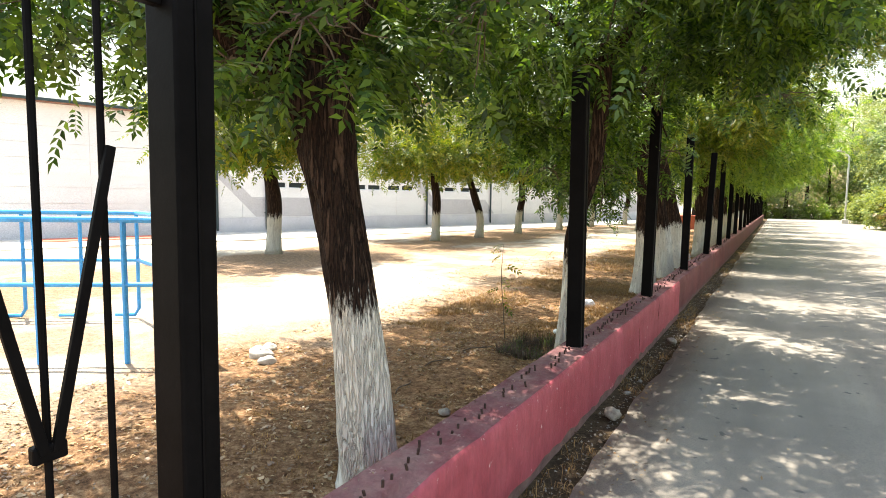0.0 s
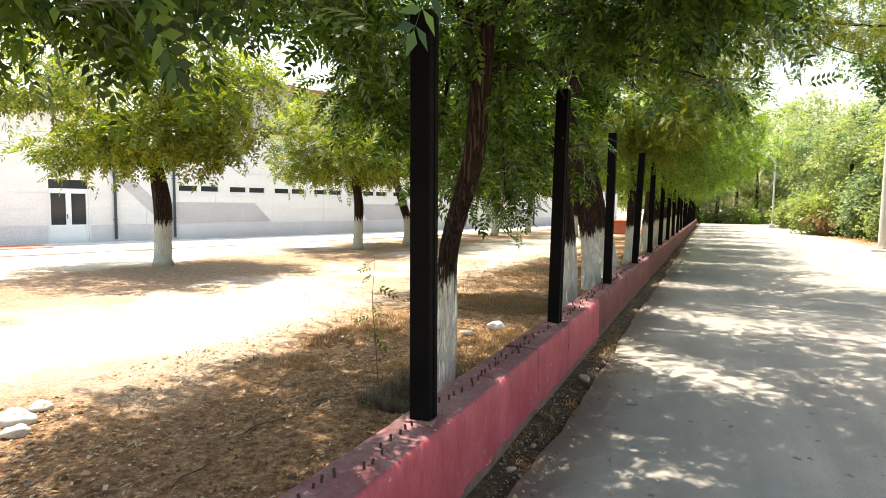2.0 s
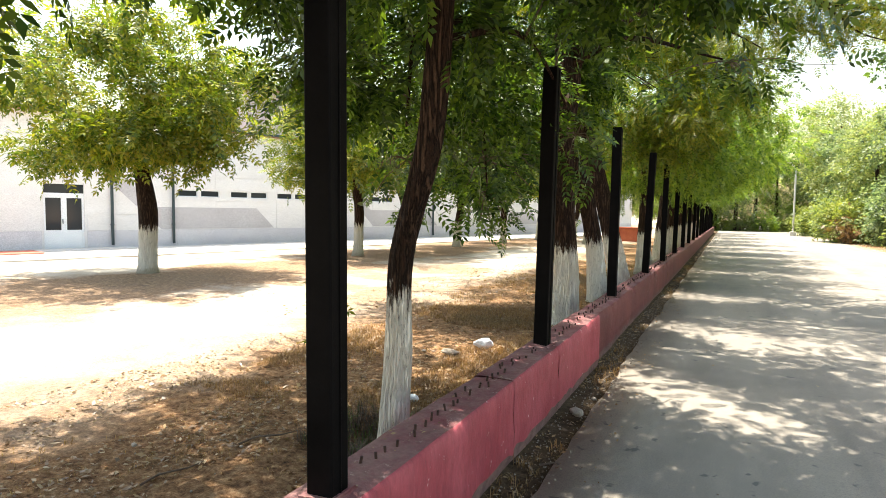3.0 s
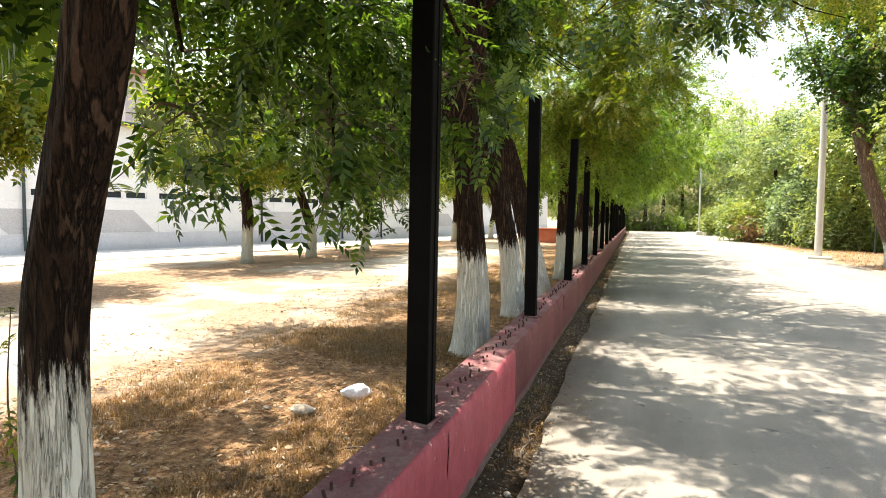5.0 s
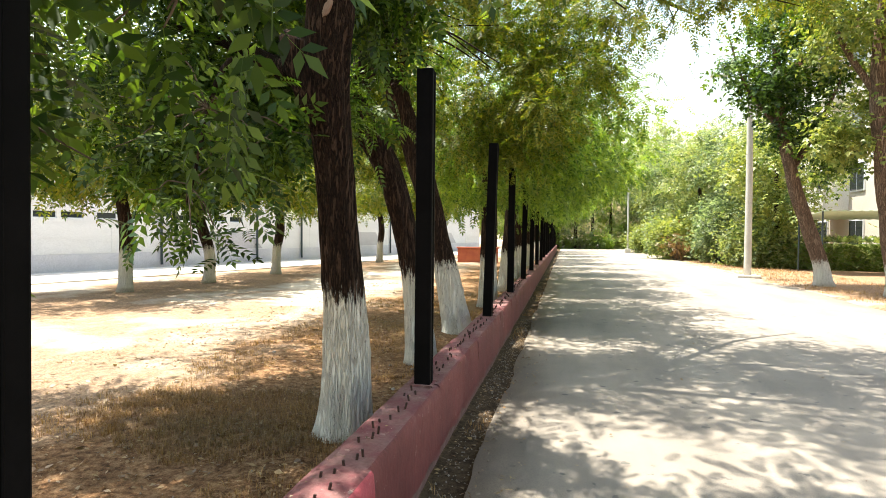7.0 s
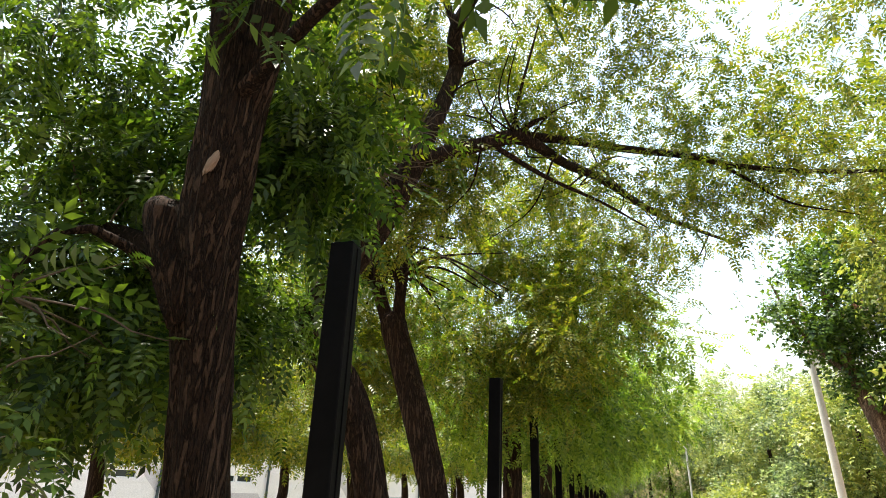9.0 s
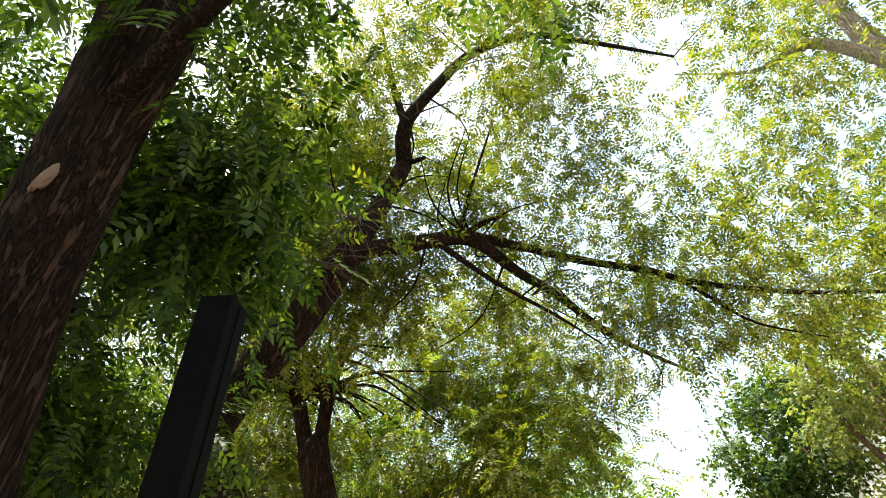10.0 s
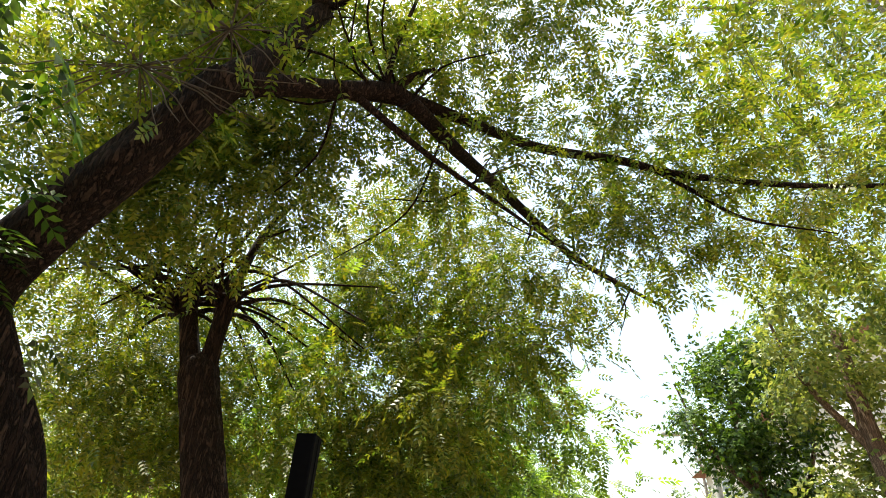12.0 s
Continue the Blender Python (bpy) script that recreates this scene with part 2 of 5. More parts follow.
BARK_PALE = bark_material("pale_bark", (0.36, 0.31, 0.25), (0.50, 0.45, 0.38), 0.6)
BARK_RED = bark_material("reddish_bark", (0.17, 0.105, 0.072), (0.27, 0.185, 0.13), 0.75)
TWIG = plain("twig_bark", (0.09, 0.06, 0.04), (0.14, 0.10, 0.07), 0.9, 0, 10, 60)
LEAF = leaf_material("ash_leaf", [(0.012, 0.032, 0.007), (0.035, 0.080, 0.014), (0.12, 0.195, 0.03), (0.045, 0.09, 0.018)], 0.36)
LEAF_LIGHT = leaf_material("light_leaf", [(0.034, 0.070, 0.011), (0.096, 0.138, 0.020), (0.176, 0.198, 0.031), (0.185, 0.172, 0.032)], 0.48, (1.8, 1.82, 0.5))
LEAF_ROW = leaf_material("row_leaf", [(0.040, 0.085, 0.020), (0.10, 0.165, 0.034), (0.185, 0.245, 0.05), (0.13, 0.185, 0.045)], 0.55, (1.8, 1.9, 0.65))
LEAF_FAR = leaf_material("shrub_leaf", [(0.06, 0.108, 0.040), (0.15, 0.20, 0.072), (0.26, 0.30, 0.115), (0.25, 0.26, 0.11)], 0.5, (1.45, 1.45, 0.85))
LEAF_SILVER = leaf_material("greyish_leaf", [(0.05, 0.09, 0.045), (0.13, 0.185, 0.095), (0.25, 0.30, 0.16), (0.20, 0.25, 0.13)], 0.5, (1.4, 1.45, 0.95))
LEAF_GOLD = leaf_material("yellowish_leaf", [(0.07, 0.12, 0.03), (0.17, 0.225, 0.06), (0.28, 0.32, 0.09), (0.25, 0.265, 0.085)], 0.42, (1.45, 1.4, 0.7))

# ---- mesh helpers ----
def link_mesh(name, bm, material, parent=None, label="", smooth=False):
    me = bpy.data.meshes.new(name)
    bm.normal_update()
    bm.to_mesh(me)
    bm.free()
    me.materials.append(material)
    if smooth:
        for p in me.polygons:
            p.use_smooth = True
    ob = new(name, me)
    if parent:
        ob.parent = parent
    if label:
        tagged(ob, label)
    return ob


def part(name, bm, material, parent, label="", smooth=False):
    return link_mesh(name, bm, material, parent, label, smooth)


def part_np(name, verts, faces, material, parent=None, smooth=False):
    """A mesh object from numpy arrays, every face with the same number of corners."""
    me = bpy.data.meshes.new(name)
    k = faces.shape[1]
    me.vertices.add(len(verts))
    me.vertices.foreach_set("co", np.ascontiguousarray(verts, dtype=np.float32).ravel())
    me.loops.add(faces.size)
    me.loops.foreach_set("vertex_index", np.ascontiguousarray(faces, dtype=np.int32).ravel())
    me.polygons.add(len(faces))
    me.polygons.foreach_set("loop_start", np.arange(0, faces.size, k, dtype=np.int32))
    if smooth:
        me.polygons.foreach_set("use_smooth", np.ones(len(faces), dtype=bool))
    me.update(calc_edges=True)
    me.materials.append(material)
    ob = new(name, me)
    if parent:
        ob.parent = parent
    return ob


def thing(name, label, category, group="", place=(0, 0, 0), kind=""):
    ob = new(name)
    ob.location = place
    return tagged(ob, label, category, group, kind)


def box(x0, x1, y0, y1, z0, z1, bevel=0.0, segments=2):
    bm = bmesh.new()
    bmesh.ops.create_cube(bm, size=1.0)
    for v in bm.verts:
        v.co = Vector((x0 + (v.co.x + 0.5) * (x1 - x0), y0 + (v.co.y + 0.5) * (y1 - y0), z0 + (v.co.z + 0.5) * (z1 - z0)))
    if bevel:
        bmesh.ops.bevel(bm, geom=bm.edges[:], offset=bevel, segments=segments, affect="EDGES", profile=0.5)
    return bm


def smooth_line(points, step):
    """Points along a rounded line through the given ones, with whatever goes with them as further columns."""
    p = np.array(points, dtype=float)
    p = np.vstack([2 * p[0] - p[1], p, 2 * p[-1] - p[-2]])
    out = []
    for i in range(1, len(p) - 2):
        a, b, c, d = p[i - 1], p[i], p[i + 1], p[i + 2]
        k = max(2, int(np.linalg.norm(c[:3] - b[:3]) / step))
        for t in np.linspace(0, 1, k, endpoint=False):
            out.append(0.5 * (2 * b + (c - a) * t + (2 * a - 5 * b + 4 * c - d) * t * t + (3 * b - 3 * c + d - a) * t ** 3))
    out.append(p[-2])
    return np.array(out)


def tube(points, sides=8, step=0.25, rough=0.0, ridge=0):
    """Verts and quads of a tube along rows of x, y, z, radius."""
    line = smooth_line(points, step) if step else np.array(points, dtype=float)
    c, r = line[:, :3], np.maximum(line[:, 3], 0.002)
    tan = np.gradient(c, axis=0)
    tan /= np.linalg.norm(tan, axis=1)[:, None] + 1e-9
    ref = np.array([1.0, 0, 0]) if abs(tan[0, 0]) < 0.9 else np.array([0, 1.0, 0])
    u = ref - tan * (tan @ ref)[:, None]
    u /= np.linalg.norm(u, axis=1)[:, None] + 1e-9
    w = np.cross(tan, u)
    a = np.linspace(0, 2 * np.pi, sides, endpoint=False)
    rad = np.repeat(r[:, None], sides, 1)
    if rough:
        for i in range(len(c)):
            for j in range(sides):
                q = Vector((math.cos(a[j]) * 2.6, math.sin(a[j]) * 2.6, c[i, 2] * 1.2 + c[i, 1]))
                f = noise.noise(q * 0.8) * 0.9
                if ridge:
                    f += (1 - abs(noise.noise(Vector((math.cos(a[j]) * ridge, math.sin(a[j]) * ridge, c[i, 2] * 2.4)))) * 3.0) * 0.35
                rad[i, j] *= 1 + rough * f
    v = c[:, None, :] + rad[:, :, None] * (np.cos(a)[None, :, None] * u[:, None, :] + np.sin(a)[None, :, None] * w[:, None, :])
    n = len(c)
    i, j = np.meshgrid(np.arange(n - 1), np.arange(sides), indexing="ij")
    k = (j + 1) % sides
    f = np.stack([i * sides + j, i * sides + k, (i + 1) * sides + k, (i + 1) * sides + j], -1).reshape(-1, 4)
    v = np.vstack([v.reshape(-1, 3), c[0], c[-1]])
    jj = np.arange(sides)
    kk = (jj + 1) % sides
    m = n * sides
    caps = np.vstack([np.stack([kk, jj, jj * 0 + m, jj * 0 + m], -1), np.stack([jj + (n - 1) * sides, kk + (n - 1) * sides, jj * 0 + m + 1, jj * 0 + m + 1], -1)])
    return v, np.vstack([f, caps])


def tubes(lines, sides=5, step=0.3):
    vs, fs, at = [], [], 0
    for p in lines:
        v, f = tube(p, sides, step)
        vs.append(v)
        fs.append(f[:-2 * sides] + at)
        at += len(v)
    return np.vstack(vs), np.vstack(fs)


def rod_mesh(points, r, sides=10):
    """A bent rod of one radius as a bmesh."""
    v, f = tube([(*p, r) for p in points], sides, 0.0)
    bm = bmesh.new()
    vs = [bm.verts.new(q) for q in v]
    for q in f:
        ids = list(dict.fromkeys(q))
        bm.faces.new([vs[k] for k in ids])
    return bm


# ---- leaves ----
def leaf_pattern(pairs, length, width, rachis):
    """One pinnate leaf along +x: verts and quads, each leaflet folded along its midrib."""
    v, f = [], []

    def leaflet(base, ang, ln, wd):
        d = np.array([math.cos(ang), math.sin(ang), -0.18])
        s = np.array([-math.sin(ang), math.cos(ang), 0.0])
        b = np.array(base)
        up = np.array([0, 0, wd * 0.25])
        n = len(v)
        v.extend([b, b + d * ln * 0.42 + s * wd * 0.5 + up, b + d * ln, b + d * ln * 0.42 - s * wd * 0.5 + up])
        f.append((n, n + 3, n + 2, n + 1))

    for i in range(pairs):
        x = rachis * (0.28 + 0.68 * i / max(1, pairs - 1))
        z = -0.22 * x * x / rachis
        k = 1.0 - 0.25 * abs(i / max(1, pairs - 1) - 0.45)
        leaflet((x, 0, z), 0.95, length * k, width * k)
        leaflet((x, 0, z), -0.95, length * k, width * k)
    leaflet((rachis, 0, -0.22 * rachis), 0.0, length, width)
    n = len(v)
    v.extend([np.array([0, 0.0012, 0]), np.array([0, -0.0012, 0]), np.array([rachis, -0.0006, -0.22 * rachis]), np.array([rachis, 0.0006, -0.22 * rachis])])
    f.append((n, n + 1, n + 2, n + 3))
    return np.array(v), np.array(f)


def place_leaves(rng, pos, heading, pattern, size=(0.75, 1.25), droop=0.55):
    """Leaves at the given places, each along its heading, drooping and turned at random."""
    pv, pf = pattern
    n = len(pos)
    d = heading + rng.normal(0, 0.45, (n, 3))
    d[:, 2] -= droop * rng.uniform(0.3, 1.4, n)
    d /= np.linalg.norm(d, axis=1)[:, None] + 1e-9
    up = np.tile(np.array([0, 0, 1.0]), (n, 1)) + rng.normal(0, 0.45, (n, 3))
    s = np.cross(up, d)
    s /= np.linalg.norm(s, axis=1)[:, None] + 1e-9
    u = np.cross(d, s)
    k = rng.uniform(*size, n)[:, None, None]
    v = pos[:, None, :] + k * (pv[None, :, 0:1] * d[:, None, :] + pv[None, :, 1:2] * s[:, None, :] + pv[None, :, 2:3] * u[:, None, :])
    f = pf[None] + (np.arange(n) * len(pv))[:, None, None]
    return v.reshape(-1, 3), f.reshape(-1, 4)


ASH = leaf_pattern(5, 0.078, 0.032, 0.25)
ASH_SMALL = leaf_pattern(4, 0.066, 0.027, 0.19)
ASH_WIDE = leaf_pattern(3, 0.13, 0.055, 0.26)
ASH_ROW = leaf_pattern(4, 0.10, 0.04, 0.24)
ASH_BROAD = leaf_pattern(2, 0.13, 0.085, 0.20)
ASH_FAR = leaf_pattern(2, 0.18, 0.08, 0.27)


def crown_points(rng, blobs, count):
    """Clump centres inside ellipsoids (cx, cy, cz, rx, ry, rz, share), denser towards the outside."""
    share = np.array([b[6] for b in blobs], dtype=float)
    pick = rng.choice(len(blobs), count, p=share / share.sum())
    d = rng.normal(0, 1, (count, 3))
    d /= np.linalg.norm(d, axis=1)[:, None]
    r = rng.uniform(0.18, 1.0, count) ** 0.5
    b = np.array(blobs)[pick]
    return b[:, :3] + d * r[:, None] * b[:, 3:6]


def tree(label, place, trunk, limbs, blobs, clumps, leaves, bark, leaf, pattern=ASH, seed=1, sides=44, spread=0.38,
         droop=0.55, group="", name="tree", ridge=3.6, sprays=(), clear=None, bare=None):
    """trunk: rows of x, y, z, radius from the foot, which stands at place; limbs: such rows each; blobs: where the crown is; all relative to place."""
    rng = np.random.default_rng(seed)
    root = thing(name, label, "tree", group, place)
    line = smooth_line(trunk, 0.045 if sides > 16 else 0.2)
    foot = line.copy()
    flare = np.exp(-np.maximum(foot[:, 2], 0) / 0.12) * 0.24
    foot[:, 3] *= 1 + flare
    v, f = tube(foot, sides, 0.0, 0.16, ridge)
    part_np("trunk", v, f, bark, root, True)
    node = [line[int(len(line) * 0.55):, :4]]
    for limb in limbs:
        v, f = tube(limb, max(7, min(14, sides // 2)), 0.12, 0.12, 2.2)
        part_np("limb", v, f, BARK if bark is BARK_LIMED else bark, root, True)
        node.append(smooth_line(limb, 0.25)[1:, :4])
    node = np.vstack(node)
    tips = crown_points(rng, blobs, clumps)
    if clear is not None:
        tips = tips[[clear(t + np.array(place)) for t in tips]]
    tips = tips[np.argsort(np.linalg.norm(tips - node[-1, :3], axis=1))]
    lines, pos, head = [], [], []
    per = max(1, leaves // max(1, len(tips)))
    for t in tips:
        gap = t - node[:, :3]
        dist = np.linalg.norm(gap, axis=1) + np.maximum(0, -gap[:, 2]) * 0.35
        k = int(np.argmin(dist))
        a = node[k, :3]
        far = np.linalg.norm(t - a)
        r0 = min(node[k, 3] * 0.7, 0.006 + 0.008 * far)
        bend = rng.normal(0, 0.10 * far, 3)
        bend[2] += 0.10 * far
        m1 = a + (t - a) * 0.35 + bend
        m2 = a + (t - a) * 0.7 + bend * 0.9
        lines.append([(*a, r0), (*m1, r0 * 0.75), (*m2, r0 * 0.5), (*t, 0.003)])
        node = np.vstack([node, [(*m1, r0 * 0.75), (*m2, r0 * 0.5), (*t, 0.006)]])
        n = rng.poisson(per)
        along = rng.uniform(0, 1, n)[:, None]
        stem = m2 + (t - m2) * along
        out = rng.normal(0, 1, (n, 3))
        out /= np.linalg.norm(out, axis=1)[:, None] + 1e-9
        pos.append(stem + out * np.abs(rng.normal(0, spread, n))[:, None] * np.array([1, 1, 0.75]))
        head.append(out * 0.8 + (t - a) / (far + 1e-6) * 0.5)
    for x, y, z, rx, ry, rz, n in sprays:
        at = np.array([x, y, z]) + rng.normal(0, 0.5, (n, 3)) * np.array([rx, ry, rz])
        pos.append(at)
        head.append(rng.normal(0, 0.6, (n, 3)) + np.array([0.3, 0, 0]))
        for q in at[::4]:
            lines.append([(x, y, z + 0.12, 0.006), (*((q + np.array([x, y, z + 0.2])) / 2), 0.005), (*(q * 0.7 + np.array([x, y, z + 0.1]) * 0.3), 0.004), (*q, 0.002)])
    v, f = tubes(lines, 5, 0.25)
    tagged(part_np("twig_mass", v, f, TWIG, root, True), kind="stuff")
    pos, head = np.vstack(pos), np.vstack(head)
    if bare is not None:
        stay = np.array([bare(q + np.array(place)) for q in pos])
        pos, head = pos[stay], head[stay]
    v, f = place_leaves(rng, pos, head, pattern, droop=droop)
    tagged(part_np("crown", v, f, leaf, root), kind="stuff")
    return root


# ---- ground and road ----
def grid_sheet(xs, ys, height):
    X, Y = np.meshgrid(xs, ys, indexing="ij")
    Z = np.array([[height(x, y) for y in ys] for x in xs])
    v = np.stack([X, Y, Z], -1).reshape(-1, 3)
    n, m = len(xs), len(ys)
    i, j = np.meshgrid(np.arange(n - 1), np.arange(m - 1), indexing="ij")
    f = np.stack([i * m + j, (i + 1) * m + j, (i + 1) * m + j + 1, i * m + j + 1], -1).reshape(-1, 4)
    return v, f


def ground_height(x, y):
    if -0.9 < x < 6.4:
        return -0.06
    k = noise.noise(Vector((x * 0.7, y * 0.7, 3.1))) * 0.03 + noise.noise(Vector((x * 3, y * 3, 1.7))) * 0.012
    if -1.25 < x < -0.9:
        k -= 0.03
    k -= 0.2 * math.exp(-((x + 2.28) ** 2 + ((y - 5.82) * 0.8) ** 2) / 0.06)
    if abs(x) > 30 or y > 75 or y < -20:
        k = -0.02
    return k - 0.01


gx = np.unique(np.concatenate([[-900, -300, -120, -60, -40], np.arange(-30, -8, 0.8), np.arange(-8, -1.5, 0.16), [-1.46, -1.3, -1.2, -1.12, -1.04, -0.96, -0.88, 0, 3, 6.3], np.arange(6.5, 12, 0.5), [14, 18, 24, 30, 60, 150, 400, 900]]))
gy = np.unique(np.concatenate([[-900, -300, -80, -30, -15, -6], np.arange(-4, 16, 0.18), np.arange(16, 60, 1.0), [70, 90, 130, 300, 900]]))
v, f = grid_sheet(gx, gy, ground_height)
tagged(part_np("ground", v, f, DIRT, None, True), "dry brown earth strewn with leaf litter", "ground", kind="structure")


def road_edge(y):
    return -0.93 + 0.05 * noise.noise(Vector((y * 0.9, 0.3, 0))) + 0.03 * noise.noise(Vector((y * 4.1, 2.3, 0)))


ry = np.unique(np.concatenate([np.arange(-20, 30, 0.22), np.arange(30, 140, 2.0)]))
cols = 15
v, f = [], []
for y in ry:
    x0, x1 = road_edge(y), 6.25 + 0.18 * noise.noise(Vector((y * 0.5, 7.7, 0)))
    row = [(x0 - 0.02, y, -0.09)] + [(x0 + (x1 - x0) * k / (cols - 1), y, 0.004 + 0.012 * math.sin(math.pi * k / (cols - 1)) + 0.004 * noise.noise(Vector((k * 0.9, y * 0.5, 5)))) for k in range(cols)] + [(x1 + 0.05, y, -0.09)]
    v += row
n = cols + 2
f = [(i * n + j, i * n + j + 1, (i + 1) * n + j + 1, (i + 1) * n + j) for i in range(len(ry) - 1) for j in range(n - 1)]
tagged(part_np("road", np.array(v), np.array(f), ASPHALT, None, True), "old pale grey dusty asphalt road in dappled shade", "road", kind="structure")

# paved path in front of the hall, following its wall
HALL = pose(-21.4, 17.0, 0, 0, 0, math.degrees(math.atan2(0.96, 0.28)))
path = link_mesh("pavement_hall", box(-14, 46, -4.6, -0.35, -0.05, 0.035, 0.01), CONCRETE)
path.matrix_world = HALL
tagged(path, "pale concrete pavement along the hall", "pavement", kind="structure")

# ---- low red wall ----
WALL_X0, WALL_X1, WALL_TOP = -1.475, -1.185, 0.505
POSTS = [0.67, 4.13, 7.0, 10.19, 13.6, 16.69, 19.9, 23.1, 26.3, 29.5, 32.7, 35.9, 39.1, 42.3, 45.5, 48.7, 51.9, 55.1, 58.3]
LEAN = [0.0, -0.02, 0.03, 0.01, 0.07, 0.02, 0.04, 0.03, 0.0, 0.05, 0.02, 0.03, 0.0, 0.04, 0.02, 0.03, 0.0, 0.02, 0.03]
low_wall = thing("plinth_wall", "low masonry fence plinth in worn pinkish red paint", "wall", kind="structure")


def wall_bay(y0, y1, seed):
    """One bay of the plinth: battered face with chips and waves, and a separate dusty top."""
    ys = np.arange(y0, y1 + 0.001, 0.07 if y0 < 14 else 0.4)
    ys[-1] = y1
    back = 0.0 if y0 < 8.6 else -0.025
    prof = [(WALL_X1 - 0.012, -0.12), (WALL_X1 - 0.008, -0.01), (WALL_X1 + 0.003, 0.04), (WALL_X1 + 0.004, 0.16), (WALL_X1, 0.27), (WALL_X1 + 0.004, 0.40), (WALL_X1 - 0.002, WALL_TOP - 0.018), (WALL_X1 - 0.016, WALL_TOP - 0.002)]
    prof = [(x + back, z) for x, z in prof]
    prof += [(WALL_X1 - 0.06, WALL_TOP), (-1.28, WALL_TOP + 0.002), (-1.32, WALL_TOP + 0.003), (-1.37, WALL_TOP + 0.003), (-1.43, WALL_TOP), (WALL_X0 + 0.014, WALL_TOP - 0.003), (WALL_X0, WALL_TOP - 0.02), (WALL_X0, 0.2), (WALL_X0, -0.12)]
    rng = random.Random(seed)
    dx, dz = rng.uniform(-0.0015, 0.0015), rng.uniform(-0.004, 0.004)
    rows = []
    for y in ys:
        ends = min(1, (y - y0) / 0.2, (y1 - y) / 0.2)
        for k, (x, z) in enumerate(prof):
            a = noise.noise(Vector((y * 1.7, z * 4, x * 6 + seed))) * 0.009 + noise.noise(Vector((y * 9, z * 14, x * 16))) * 0.005
            chip = max(0, noise.noise(Vector((y * 5, seed, 0.5))) - 0.2) * 0.085 * ends if k in (6, 7, 8) else 0
            pit = -0.012 * abs(noise.noise(Vector((y * 11, x * 24, 2.0)))) - 0.02 * max(0, noise.noise(Vector((y * 3.1, x * 9, 8.0))) - 0.15) if 8 <= k <= 12 else 0
            worn = 0.05 * noise.noise(Vector((y * 4.3, 9.1, seed))) + 0.02 * noise.noise(Vector((y * 13, 3.3, seed))) if k in (1, 2) else 0
            rows.append((x + dx + (a if k < 8 else -a * 0.3) - chip * 0.6, y, z + worn + dz * (z > 0) + (a * 0.7 if k > 5 else 0) - chip + pit * max(0, ends)))
    m = len(prof)
    q = [(i * m + j, (i + 1) * m + j, (i + 1) * m + j + 1, i * m + j + 1) for i in range(len(ys) - 1) for j in range(m - 1)]
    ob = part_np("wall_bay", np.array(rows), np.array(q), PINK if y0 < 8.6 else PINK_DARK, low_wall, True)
    ob.data.materials.append(PINK_TOP)
    ob.data.materials.append(MORTAR)
    for p in ob.data.polygons:
        j = p.index % (m - 1)
        p.material_index = 1 if 7 <= j <= 13 else 2 if j < 2 else 0
    return ob


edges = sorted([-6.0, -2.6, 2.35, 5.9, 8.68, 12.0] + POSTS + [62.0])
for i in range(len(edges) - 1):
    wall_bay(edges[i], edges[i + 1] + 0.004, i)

# ---- posts ----
def fence_post(y, lean, seed):
    rng = random.Random(seed)
    root = thing("fence_post", "square steel post in chipped black paint on red plinth", "post", "fence posts", (-1.33, y, WALL_TOP - 0.02))
    h = 2.255 + rng.uniform(-0.03, 0.03) - (0.08 if seed == 1 else 0)
    bm = box(-0.058, 0.058, -0.058, 0.058, 0, h, 0.008, 2)
    part("shaft", bm, BLACK, root)
    part("weld_seam", rod_mesh([(0.0595, 0.0, 0.02), (0.0595, 0.0, h - 0.02)], 0.004, 6), BLACK, root)
    collar = box(-0.085, 0.085, -0.085, 0.085, 0.0, 0.035, 0.014, 2)
    for vv in collar.verts:
        vv.co += Vector((rng.uniform(-0.012, 0.012), rng.uniform(-0.012, 0.012), rng.uniform(-0.008, 0.008)))
    part("mortar_collar", collar, PINK_TOP, root, "chipped pink mortar collar")
    root.rotation_euler = (rng.uniform(-0.006, 0.006), math.atan2(lean, 2.25), rng.uniform(-0.04, 0.04))
    return root


for i, y in enumerate(POSTS):
    fence_post(y, LEAN[i], i)

# ---- remaining fence panel by the first post ----
panel = thing("steel_fence", "remaining black steel fence panel with chevron bars", "fence", place=(-1.33, 0, 0))
for i in range(14):
    y = 0.47 - 0.14 * i
    part("bar", rod_mesh([(0, y, 0.5), (0, y, 2.16)], 0.0085, 8), BLACK, panel)
for z in (0.62, 2.14):
    part("rail", box(-0.016, 0.016, -1.6, 0.62, z - 0.016, z + 0.016, 0.004), BLACK, panel)
for i in range(4):
    y = 0.33 - 0.42 * i
    for side in (1, -1):
        part("chevron_bar", box(-0.007, 0.007, -0.011, 0.011, 0, 0.68, 0.002), BLACK, panel).matrix_local = pose(0.012, y + 0.012 * side, 1.11, -12.0 * side)
    part("weld_plate", box(-0.012, 0.016, y - 0.035, y + 0.035, 1.09, 1.13, 0.006), BLACK, panel)

# ---- trees along the fence ----
def clear_path(p):
    """Keeps the crowns out of the walker's way."""
    x, y, z = p
    if z < 2.75 and x > -1.15:
        return False
    if -2.9 < x < -1.75 and 6.9 < y < 9 and z > 2.05:
        return True
    if z < 2.4 and (x > -1.9 or y < 9) and (abs(x + 2.48) > 0.3 or abs(y - 6.74) > 0.3):
        return False
    if -1.4 < x < 1.1 and y < 3.0 and z < 3.1:
        return False
    return True


